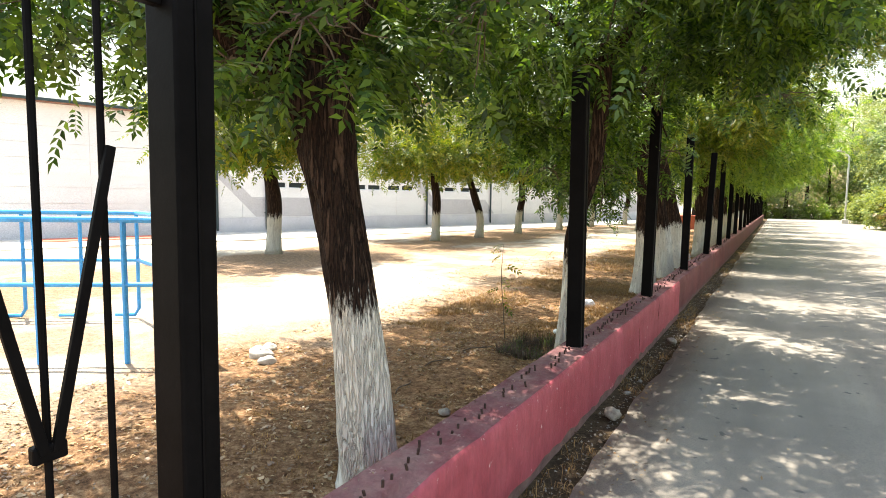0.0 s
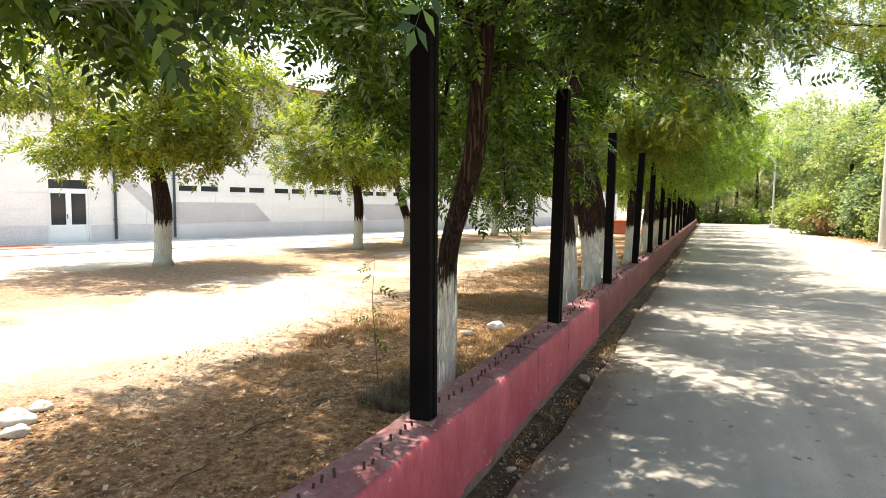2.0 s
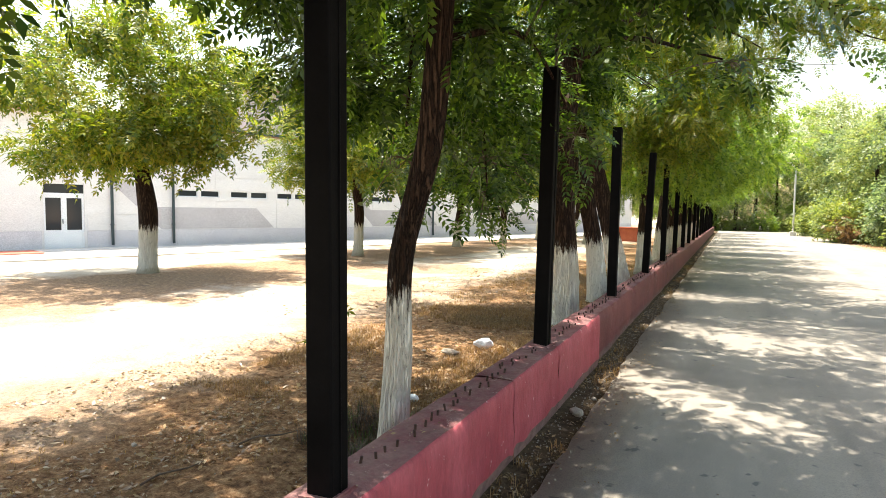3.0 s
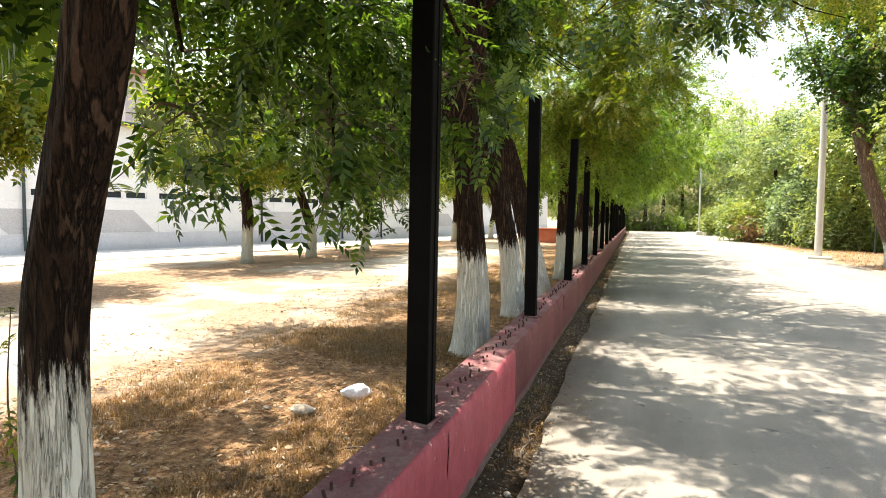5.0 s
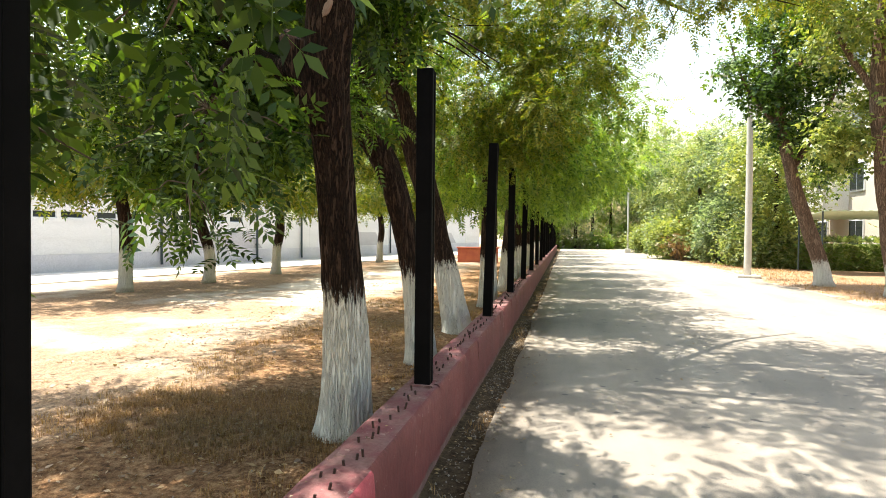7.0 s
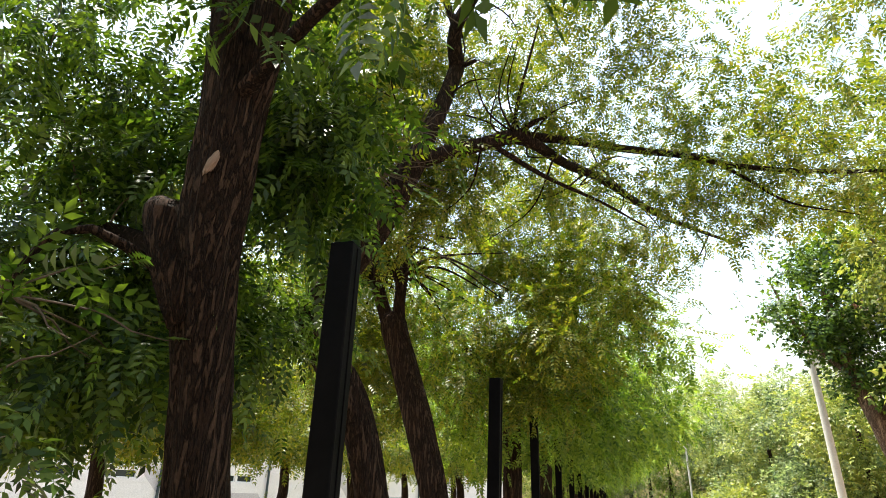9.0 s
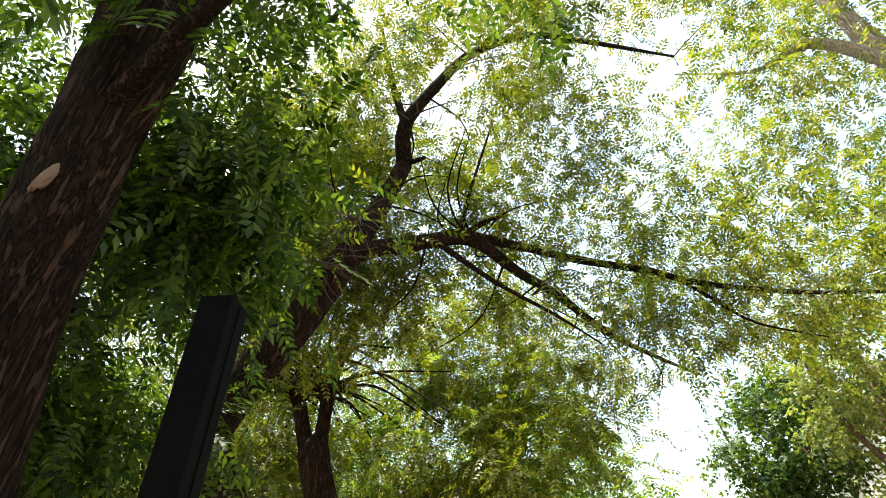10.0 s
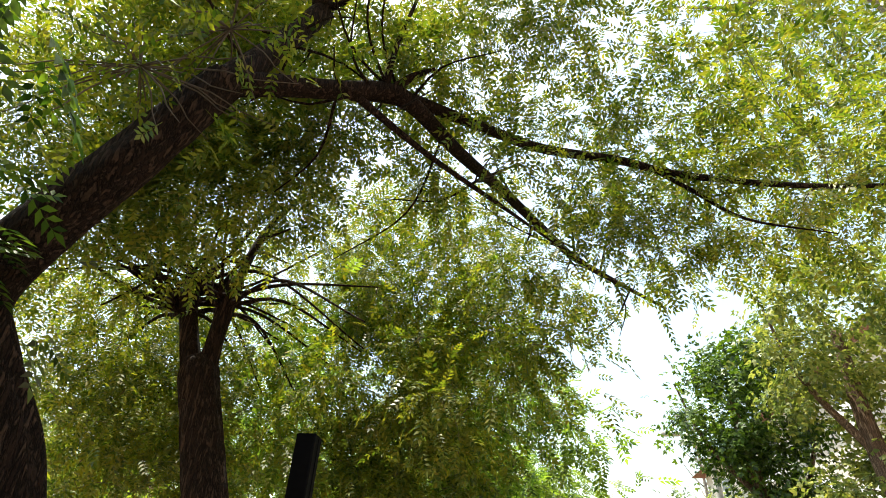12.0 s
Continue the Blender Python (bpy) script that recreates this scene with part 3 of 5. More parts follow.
LABEL_A = "leafy street tree with furrowed bark and limewashed foot"
G = "trees along the fence"
tree(LABEL_A, (-1.97, 2.32, -0.03), [(0, 0, 0, 0.165), (0.03, -0.1, 0.5, 0.148), (0.025, -0.16, 0.98, 0.124), (-0.07, -0.2, 1.62, 0.126), (-0.155, -0.2, 2.05, 0.16), (-0.2, -0.2, 2.35, 0.16), (-0.18, -0.2, 2.55, 0.09)],
     [[(-0.2, -0.25, 2.3, 0.11), (0.05, 0.0, 2.9, 0.09), (0.4, 0.5, 3.6, 0.06), (1.0, 0.9, 4.2, 0.03)], [(-0.2, -0.25, 2.15, 0.11), (-0.6, -0.4, 2.55, 0.09), (-1.4, -0.4, 3.3, 0.06), (-2.0, -0.7, 4.2, 0.03)], [(-0.25, -0.25, 2.4, 0.09), (-0.35, -0.6, 3.2, 0.06), (-0.2, -1.1, 4.0, 0.03)]],
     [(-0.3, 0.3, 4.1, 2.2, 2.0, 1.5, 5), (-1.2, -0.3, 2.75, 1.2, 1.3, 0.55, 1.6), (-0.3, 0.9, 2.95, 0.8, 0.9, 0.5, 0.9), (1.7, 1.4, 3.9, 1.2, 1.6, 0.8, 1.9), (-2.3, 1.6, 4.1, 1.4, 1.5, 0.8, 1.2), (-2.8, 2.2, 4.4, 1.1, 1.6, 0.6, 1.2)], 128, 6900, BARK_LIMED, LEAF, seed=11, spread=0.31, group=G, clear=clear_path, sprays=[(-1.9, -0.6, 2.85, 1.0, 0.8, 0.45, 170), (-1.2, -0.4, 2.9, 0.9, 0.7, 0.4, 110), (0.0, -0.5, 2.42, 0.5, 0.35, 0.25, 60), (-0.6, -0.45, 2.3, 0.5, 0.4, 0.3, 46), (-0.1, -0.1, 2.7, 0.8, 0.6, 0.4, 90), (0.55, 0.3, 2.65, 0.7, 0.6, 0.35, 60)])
tree("slim leaning street tree with limewashed foot", (-1.86, 5.47, -0.03), [(0, 0, 0, 0.10), (0.03, 0, 0.45, 0.088), (0.05, 0, 0.8, 0.08), (0.07, 0, 1.35, 0.074), (0.25, 0, 2.03, 0.076), (0.31, 0, 2.66, 0.07), (0.34, 0, 3.2, 0.065)],
     [[(0.34, 0, 3.0, 0.06), (0.7, 0.3, 3.7, 0.045), (1.3, 0.5, 4.3, 0.02)], [(0.33, 0, 2.9, 0.055), (-0.2, 0.2, 3.5, 0.04), (-0.9, 0.6, 4.1, 0.02)], [(0.28, 0, 2.6, 0.03), (-0.2, 0.6, 2.85, 0.02), (-0.6, 1.2, 2.35, 0.01)], [(0.28, 0, 2.65, 0.026), (0.5, 1.0, 2.9, 0.017), (0.66, 1.95, 2.4, 0.008)], [(0.28, 0, 2.7, 0.03), (0.1, 0.9, 3.0, 0.02), (-0.15, 1.8, 2.5, 0.012), (-0.1, 1.82, 1.75, 0.006)]],
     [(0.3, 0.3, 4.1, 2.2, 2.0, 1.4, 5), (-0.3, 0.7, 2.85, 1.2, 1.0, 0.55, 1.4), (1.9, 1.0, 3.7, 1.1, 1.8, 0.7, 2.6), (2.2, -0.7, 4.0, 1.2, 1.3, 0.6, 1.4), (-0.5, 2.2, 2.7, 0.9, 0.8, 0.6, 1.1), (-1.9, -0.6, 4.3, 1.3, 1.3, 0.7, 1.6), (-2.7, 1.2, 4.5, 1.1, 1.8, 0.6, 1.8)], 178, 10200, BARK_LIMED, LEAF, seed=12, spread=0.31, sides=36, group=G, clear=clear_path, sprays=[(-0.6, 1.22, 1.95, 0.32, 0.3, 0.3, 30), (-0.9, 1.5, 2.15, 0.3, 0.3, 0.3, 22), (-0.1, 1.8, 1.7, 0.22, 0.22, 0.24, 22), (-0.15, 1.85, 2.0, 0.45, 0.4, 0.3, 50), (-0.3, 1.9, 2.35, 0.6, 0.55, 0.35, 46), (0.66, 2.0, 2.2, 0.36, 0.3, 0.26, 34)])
thick = tree("thick street tree with a broken limb and limewashed foot", (-2.05, 10.47, -0.03), [(0, 0, 0, 0.2), (0.03, -0.02, 0.5, 0.18), (0.03, -0.06, 1.1, 0.158), (0.02, -0.2, 2.0, 0.138), (0.02, -0.36, 2.7, 0.142), (0.08, -0.45, 3.2, 0.15), (0.1, -0.5, 3.57, 0.15), (0.04, -0.56, 4.28, 0.135), (-0.08, -0.62, 5.2, 0.11), (-0.3, -0.6, 6.3, 0.05)],
     [[(-0.01, -0.34, 2.4, 0.11), (-0.10, -0.42, 2.65, 0.108), (-0.16, -0.47, 2.85, 0.10), (-0.19, -0.5, 2.97, 0.08), (-0.19, -0.5, 3.01, 0.03)], [(0.12, -0.46, 3.35, 0.13), (0.22, -0.5, 4.0, 0.12), (0.3, -0.5, 4.7, 0.1), (0.55, -0.35, 5.6, 0.05), (0.9, -0.2, 6.4, 0.02)], [(-0.1, -0.3, 2.7, 0.07), (-0.9, 0.0, 3.1, 0.05), (-1.7, 0.2, 3.4, 0.025)], [(0.07, -0.5, 3.5, 0.05), (0.9, -0.9, 3.7, 0.03), (1.95, -1.55, 3.2, 0.010)], [(-0.1, -0.34, 2.6, 0.03), (-0.5, -0.75, 2.75, 0.02), (-0.72, -0.9, 1.8, 0.008)], [(0.34, -0.5, 5.0, 0.06), (1.1, -0.9, 5.4, 0.045), (2.2, -1.3, 5.7, 0.02)]],
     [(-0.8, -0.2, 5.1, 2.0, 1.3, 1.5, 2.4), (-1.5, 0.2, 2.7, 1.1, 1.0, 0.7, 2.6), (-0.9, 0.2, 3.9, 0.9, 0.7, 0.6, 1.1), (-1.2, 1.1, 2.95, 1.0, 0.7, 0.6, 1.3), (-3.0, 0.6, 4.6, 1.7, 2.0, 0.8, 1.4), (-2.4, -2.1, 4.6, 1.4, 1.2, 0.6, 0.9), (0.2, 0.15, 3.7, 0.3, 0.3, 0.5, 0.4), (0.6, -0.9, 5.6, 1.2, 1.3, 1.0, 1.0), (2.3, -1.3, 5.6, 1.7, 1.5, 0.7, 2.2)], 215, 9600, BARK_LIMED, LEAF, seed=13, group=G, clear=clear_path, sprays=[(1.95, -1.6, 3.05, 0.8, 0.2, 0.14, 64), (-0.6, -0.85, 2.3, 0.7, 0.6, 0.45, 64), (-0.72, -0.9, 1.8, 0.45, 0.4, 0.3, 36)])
scar = bmesh.new()
bmesh.ops.create_icosphere(scar, subdivisions=3, radius=1.0)
for q in scar.verts:
    k = 1 + 0.3 * noise.noise(q.co * 1.7)
    q.co = Vector((q.co.x * 0.036 * k, q.co.y * 0.022, q.co.z * 0.085 * k + 0.035 * noise.noise(q.co * 3)))
part("branch_scar", scar, SCAR, thick, "pale torn wood where a branch broke off", True).matrix_local = pose(0.125, -0.58, 3.14, -14, 8, -22)
LIMB = [Vector((-2.08 + x, 13.1 + y, z - 0.03)) for x, y, z in ((-0.14, -0.5, 4.1), (0.18, -0.42, 4.82), (0.33, -0.1, 5.65), (0.455, 0.12, 6.42), (0.51, -0.12, 6.8), (0.85, -0.1, 7.45), (1.29, -0.1, 8.0), (2.69, -0.33, 7.55))]
SIDE = [Vector((-2.08 + x, 13.1 + y, z - 0.03)) for x, y, z in ((0.7, 0.0, 5.15), (1.15, 0.27, 5.42), (1.62, 0.95, 5.4), (2.0, 1.7, 5.58), (2.9, 2.95, 5.48), (4.0, 3.8, 5.3))]


def clear_limb(p):
    """The main limb is bare: its leaves grow on the twigs round it, and few hang below it."""
    q = Vector(p)
    for a, b in list(zip(LIMB, LIMB[1:])) + list(zip(SIDE, SIDE[1:])):
        s = min(1.0, max(0.0, (q - a).dot(b - a) / (b - a).length_squared))
        d = q - (a + (b - a) * s)
        if -0.9 < d.z < 0.2 and math.hypot(d.x, d.y - min(0, d.z) * 0.6) < 0.24:
            return False
    return clear_path(p)


bare_twigs = []
twig_rng = random.Random(8)
for i in range(40):
    k = twig_rng.randrange(1, 6)
    o = LIMB[k].lerp(LIMB[k + 1], twig_rng.random()) if i < 14 else SIDE[k % 5].lerp(SIDE[k % 5 + 1], twig_rng.random())
    x0, y0, z0 = o.x + 2.08, o.y - 13.1, o.z + 0.03
    a, d, h = twig_rng.uniform(0, 6.28), twig_rng.uniform(0.5, 1.4), twig_rng.uniform(-0.7, 0.9)
    bare_twigs.append([(x0, y0, z0, 0.013), (x0 + math.cos(a) * d * 0.45, y0 + math.sin(a) * d * 0.45, z0 + h * 0.6, 0.009), (x0 + math.cos(a + 0.3) * d, y0 + math.sin(a + 0.3) * d, z0 + h, 0.004)])
tree("bent street tree with long limbs arching over the road", (-2.08, 13.1, -0.03), [(0, 0, 0, 0.18), (-0.12, 0, 1.2, 0.15), (-0.36, -0.15, 2.3, 0.145), (-0.64, -0.34, 2.88, 0.15), (-0.74, -0.46, 3.2, 0.165), (-0.45, -0.5, 3.66, 0.155), (-0.14, -0.5, 4.1, 0.145), (0.18, -0.42, 4.82, 0.125)],
     [[(0.16, -0.42, 4.75, 0.115), (0.33, -0.1, 5.65, 0.095), (0.44, 0.1, 6.3, 0.092), (0.465, 0.1, 6.45, 0.095), (0.51, -0.12, 6.8, 0.082), (0.85, -0.1, 7.45, 0.064), (1.29, -0.1, 8.0, 0.056), (2.0, -0.2, 8.05, 0.042), (2.69, -0.33, 7.55, 0.028), (3.4, -0.5, 6.9, 0.012)],
      [(1.29, -0.1, 8.0, 0.045), (1.9, -0.1, 8.6, 0.032), (2.7, -0.2, 8.9, 0.016)],
      [(0.51, -0.12, 6.8, 0.045), (0.3, -0.1, 7.6, 0.038), (0.05, -0.1, 8.9, 0.02)],
      [(0.46, 0.1, 6.5, 0.04), (0.58, 0.08, 6.4, 0.034), (0.72, 0.05, 6.42, 0.02)],
      [(0.16, -0.42, 4.8, 0.09), (0.45, -0.2, 5.02, 0.078), (0.8, 0.06, 5.24, 0.076), (1.1, 0.24, 5.4, 0.085), (1.3, 0.35, 5.36, 0.068), (1.62, 0.95, 5.4, 0.058), (2.0, 1.7, 5.57, 0.052), (2.45, 2.35, 5.52, 0.044), (2.9, 2.95, 5.48, 0.036), (4.0, 3.8, 5.3, 0.016)],
      [(1.12, 0.24, 5.42, 0.06), (1.7, 0.75, 5.58, 0.05), (2.36, 1.22, 5.66, 0.045), (3.1, 1.21, 5.43, 0.038), (3.55, 1.19, 5.22, 0.032), (4.6, 1.1, 4.95, 0.022), (6.2, 0.9, 4.75, 0.01)],
      [(3.3, 1.2, 5.34, 0.022), (3.62, 1.18, 5.02, 0.018), (3.96, 1.15, 4.68, 0.012), (4.5, 1.0, 4.4, 0.005)],
      [(0.85, 0.08, 5.26, 0.035), (1.4, 0.6, 5.05, 0.024), (2.0, 1.2, 4.95, 0.018), (2.5, 1.5, 4.7, 0.008)],
      [(1.12, 0.24, 5.4, 0.04), (1.32, 0.18, 5.5, 0.03), (1.5, 0.16, 5.55, 0.012)],
      [(1.1, 0.2, 5.38, 0.035), (1.2, 0.05, 5.75, 0.02), (1.5, -0.1, 6.7, 0.01)]] + bare_twigs,
     [(1.0, 0.2, 7.4, 2.2, 1.6, 1.5, 2.8), (2.6, -0.6, 8.0, 1.8, 1.5, 1.0, 1.4), (2.6, 1.2, 5.9, 1.8, 1.7, 1.0, 2.0), (4.8, 1.0, 5.3, 1.9, 1.4, 0.8, 1.9), (0.5, 0.9, 5.3, 1.2, 0.7, 0.7, 1.3), (-0.6, -0.1, 6.3, 1.0, 0.9, 0.8, 1.0), (-0.8, 0.8, 4.9, 1.0, 0.5, 0.6, 0.5), (-1.4, 1.0, 7.0, 1.8, 1.0, 1.3, 1.8), (-1.4, 0.8, 5.7, 1.3, 1.3, 1.3, 1.6), (-3.0, 0.6, 4.6, 1.8, 1.8, 0.9, 0.9), (3.0, 2.4, 5.2, 1.3, 1.2, 0.5, 1.5)], 420, 17800, BARK_LIMED, LEAF_LIGHT, pattern=ASH_SMALL, seed=14, group=G, spread=0.42, clear=clear_limb, bare=clear_limb, sprays=[(-0.1, -0.8, 4.4, 0.9, 0.5, 0.5, 120), (0.3, -0.7, 4.85, 0.8, 0.5, 0.4, 90)])
shoots = []
shoot_rng = random.Random(4)
for i in range(44):
    a, d, h = i * 2.4 + shoot_rng.uniform(-0.3, 0.3), shoot_rng.uniform(0.9, 2.2), shoot_rng.uniform(-0.7, 1.2)
    x0, z0 = -1.2 + shoot_rng.choice((-0.22, 0.2)) + shoot_rng.uniform(-0.06, 0.06), shoot_rng.uniform(4.55, 4.95)
    shoots.append([(x0, 0, z0, 0.026), (x0 + math.cos(a) * d * 0.4, math.sin(a) * d * 0.4, z0 + 0.2, 0.018), (x0 + math.cos(a) * d, math.sin(a) * d, z0 + h, 0.007)])
tree("pollarded street tree leaning away from the road", (-2.05, 15.4, -0.03), [(0, 0, 0, 0.22), (-0.3, 0, 1.42, 0.18), (-0.68, 0, 2.76, 0.175), (-0.95, 0, 3.6, 0.18), (-1.04, 0, 3.9, 0.185), (-1.07, 0, 4.05, 0.13), (-1.08, 0, 4.1, 0.06)],
     [[(-1.06, 0, 3.75, 0.12), (-1.22, 0, 4.2, 0.095), (-1.36, 0, 4.65, 0.095), (-1.39, 0.0, 4.9, 0.09), (-1.39, 0, 4.95, 0.03)], [(-0.98, 0, 3.75, 0.12), (-0.97, 0, 4.2, 0.085), (-0.96, 0.03, 4.7, 0.095), (-0.94, 0.05, 5.0, 0.09), (-0.93, 0.06, 5.06, 0.03)], [(-0.94, 0.05, 4.95, 0.05), (-0.8, 0.2, 5.8, 0.04), (-0.5, 0.4, 6.5, 0.02)]] + shoots,
     [(-0.8, 1.5, 5.2, 2.2, 1.2, 1.6, 3.4), (0.4, 1.0, 3.6, 1.3, 0.8, 0.9, 1.6), (-1.9, 1.0, 3.4, 1.0, 1.0, 0.9, 1.2), (1.6, 0.8, 4.0, 1.1, 1.4, 1.0, 1.2), (0.9, 1.2, 5.7, 1.5, 1.0, 1.3, 2.8), (-2.4, 1.2, 4.5, 1.2, 1.0, 1.0, 1.6), (-3.2, 0.4, 4.4, 1.8, 1.8, 0.9, 1.4)], 290, 13000, BARK_LIMED, LEAF_LIGHT, pattern=ASH_SMALL, seed=15, group=G, spread=0.42, clear=clear_path)
row_rng = random.Random(5)
for i, y in enumerate((18.7, 21.9, 25.4, 29.0, 33.0, 37.5, 42.0, 47.0, 52.5, 58.0)):
    lean = row_rng.uniform(-0.4, 0.3)
    r = row_rng.uniform(0.13, 0.19)
    tree(LABEL_A, (-2.1 + row_rng.uniform(-0.15, 0.15), y, -0.03), [(0, 0, 0, r * 1.15), (lean * 0.3, 0, 1.1, r), (lean * 0.7, 0, 2.3, r * 0.95), (lean, 0, 3.2, r * 0.8)],
         [[(lean, 0, 3.1, r * 0.6), (lean + 0.6, 0.2, 4.0, r * 0.4), (lean + 1.5, 0.3, 4.8, 0.03)], [(lean, 0, 3.0, r * 0.6), (lean - 0.6, -0.2, 4.0, r * 0.4), (lean - 1.3, -0.3, 5.0, 0.03)]],
         [(0.2, 0, 4.6, 2.6, 2.2, 2.0, 4), (0.3, 0, 2.9, 1.7, 1.6, 0.7, 1.4), (2.4, 0.4, 3.9, 1.6, 1.6, 1.3, 1.7), (-2.6, 0, 4.2, 1.4, 1.6, 0.9, 1.0)], 150, 5200 if i < 4 else 3000, BARK_LIMED, LEAF_ROW, pattern=ASH_ROW, seed=30 + i, sides=12, group=G, spread=0.5, clear=clear_path)

# ---- trees in the yard ----
YARD = [(-12.8, 11.9), (-11.75, 19.4), (-11.3, 22.4), (-11.15, 26.4), (-10.6, 31.0), (-10.2, 36.0), (-6.8, 33.5), (-9.5, 42.0)]
for i, (x, y) in enumerate(YARD):
    r = 0.20 if i == 0 else 0.16
    lean = 0.35 if i == 2 else row_rng.uniform(-0.12, 0.12)
    tree("small yard tree with limewashed foot on bare earth", (x, y, -0.03), [(0, 0, 0, r * 1.1), (0.03, 0, 0.9, r), (0.14 - lean, 0, 1.7, r * 1.05), (0.05 - lean * 1.6, 0, 2.5, r * 0.8), (-lean * 2, 0, 2.9, r * 0.6)],
         [[(-lean * 2, 0, 2.7, 0.08), (0.7, -0.4, 3.3, 0.05), (1.4, -0.6, 3.9, 0.02)], [(-lean * 2, 0, 2.8, 0.09), (-0.6, 0.2, 3.5, 0.05), (-1.3, 0.3, 4.2, 0.02)]],
         [(0.4, -0.5, 4.5, 3.4, 3.2, 1.6, 4), (-1.3, -0.6, 3.1, 1.7, 1.6, 0.55, 1.2), (1.2, -0.5, 3.2, 1.7, 1.5, 0.55, 1.1)], 150, (7500 if i == 0 else 4600) if i < 4 else 2600, BARK_LIMED, LEAF_LIGHT, pattern=ASH_WIDE, seed=60 + i, sides=14, group="yard trees", spread=0.42, clear=lambda p: p[2] > 2.35)

# ---- hall ----
hall = thing("school_hall", "long low hall with pale panelled facade and grey dado", "building")
hall.matrix_world = HALL


def slab(name, s0, s1, y0, y1, z0, z1, mat, parent=None, bevel=0.0, label=""):
    return part(name, box(s0, s1, y0, y1, z0, z1, bevel, 1), mat, parent or hall, label)


def poly_panel(name, pts, y0, y1, mat, parent=None):
    bm = bmesh.new()
    a = [bm.verts.new((s, y0, z)) for s, z in pts]
    b = [bm.verts.new((s, y1, z)) for s, z in pts]
    bm.faces.new(a)
    bm.faces.new(b[::-1])
    for i in range(len(pts)):
        bm.faces.new((a[i], b[i], b[(i + 1) % len(pts)], a[(i + 1) % len(pts)]))
    bmesh.ops.recalc_face_normals(bm, faces=bm.faces[:])
    return part(name, bm, mat, parent or hall)


WINS = []
for k in range(6):
    base = 2.36 + k * 2.35 + (1.0 if k > 3 else 0)
    WINS += [(base, base + 0.84), (base + 0.98, base + 1.82)]
S0, S1, TOP = -14.0, 46.0, 4.95
zw0, zw1 = 2.08, 2.36
DOOR = (-2.42, -1.12, 2.46)
# solid wall around the openings
slab("wall", S0, DOOR[0], 0, 0.35, 0, TOP, FACADE)
slab("wall", DOOR[0], DOOR[1], 0, 0.35, DOOR[2], TOP, FACADE)
slab("wall", DOOR[1], WINS[0][0], 0, 0.35, 0, TOP, FACADE)
slab("wall", WINS[0][0], WINS[-1][1], 0, 0.35, 0, zw0, FACADE)
slab("wall", WINS[0][0], WINS[-1][1], 0, 0.35, zw1, TOP, FACADE)
for a, b in zip(WINS, WINS[1:]):
    slab("wall", a[1], b[0], 0, 0.35, zw0, zw1, FACADE)
slab("wall", WINS[-1][1], S1, 0, 0.35, 0, TOP, FACADE)
slab("wall", S0, S0 + 0.35, 0.35, 14, 0, TOP, FACADE)
slab("wall", S1 - 0.35, S1, 0.35, 14, 0, TOP, FACADE)
slab("wall", S0, S1, 14, 14.35, 0, TOP, FACADE)
slab("roof", S0 - 0.25, S1 + 0.25, -0.3, 14.6, TOP, TOP + 0.16, ROOF)
slab("gutter", S0 - 0.25, S1 + 0.25, -0.40, -0.30, TOP + 0.02, TOP + 0.14, PIPE, bevel=0.02)
slab("upper_wall", 8, S1 - 2, 4.5, 13.5, TOP + 0.16, 8.2, FACADE_GREY)
slab("upper_roof", 7.6, S1 - 1.6, 4.1, 13.9, 8.2, 8.4, ROOF)
# facade courses, 4 mm proud with open joints between
rows = [(0.70, 1.30), (1.315, 1.90), (1.915, 2.065), (2.375, 2.95), (2.965, 3.5), (3.515, 4.1), (4.115, 4.93)]
for z0, z1 in rows:
    s = S0
    while s < S1 - 0.5:
        e = min(s + 3.0, S1)
        lo, hi = s, e - 0.012
        if z0 < DOOR[2] and lo < DOOR[1] + 0.08 and hi > DOOR[0] - 0.08:
            if lo < DOOR[0] - 0.1:
                slab("facing_panel", lo, DOOR[0] - 0.08, -0.018, -0.0005, z0, z1, FACADE)
            if hi > DOOR[1] + 0.1:
                slab("facing_panel", DOOR[1] + 0.08, hi, -0.018, -0.0005, z0, z1, FACADE)
        else:
            slab("facing_panel", lo, hi, -0.018, -0.0005, z0, z1, FACADE)
        s = e
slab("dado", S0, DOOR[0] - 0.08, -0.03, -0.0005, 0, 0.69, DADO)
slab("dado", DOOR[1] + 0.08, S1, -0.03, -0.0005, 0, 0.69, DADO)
# slanted grey bands, one every 11.4 m, just proud of the facing panels
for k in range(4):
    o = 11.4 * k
    poly_panel("grey_band", [(-0.6 + o, 2.93), (0.12 + o, 2.93), (1.45 + o, 1.62), (5.95 + o, 1.62), (6.85 + o, 0.72), (1.65 + o, 0.72)], -0.024, -0.019, FACADE_GREY)
for a, b in WINS:
    win = slab("window", a, b, 0.05, 0.09, zw0, zw0 + 0.025, WHITE)
    slab("frame", a, b, 0.05, 0.09, zw1 - 0.025, zw1, WHITE, win)
    slab("frame", a, a + 0.03, 0.05, 0.09, zw0 + 0.025, zw1 - 0.025, WHITE, win)
    slab("frame", b - 0.03, b, 0.05, 0.09, zw0 + 0.025, zw1 - 0.025, WHITE, win)
    slab("pane", a + 0.03, b - 0.03, 0.064, 0.072, zw0 + 0.025, zw1 - 0.025, GLASS, win)
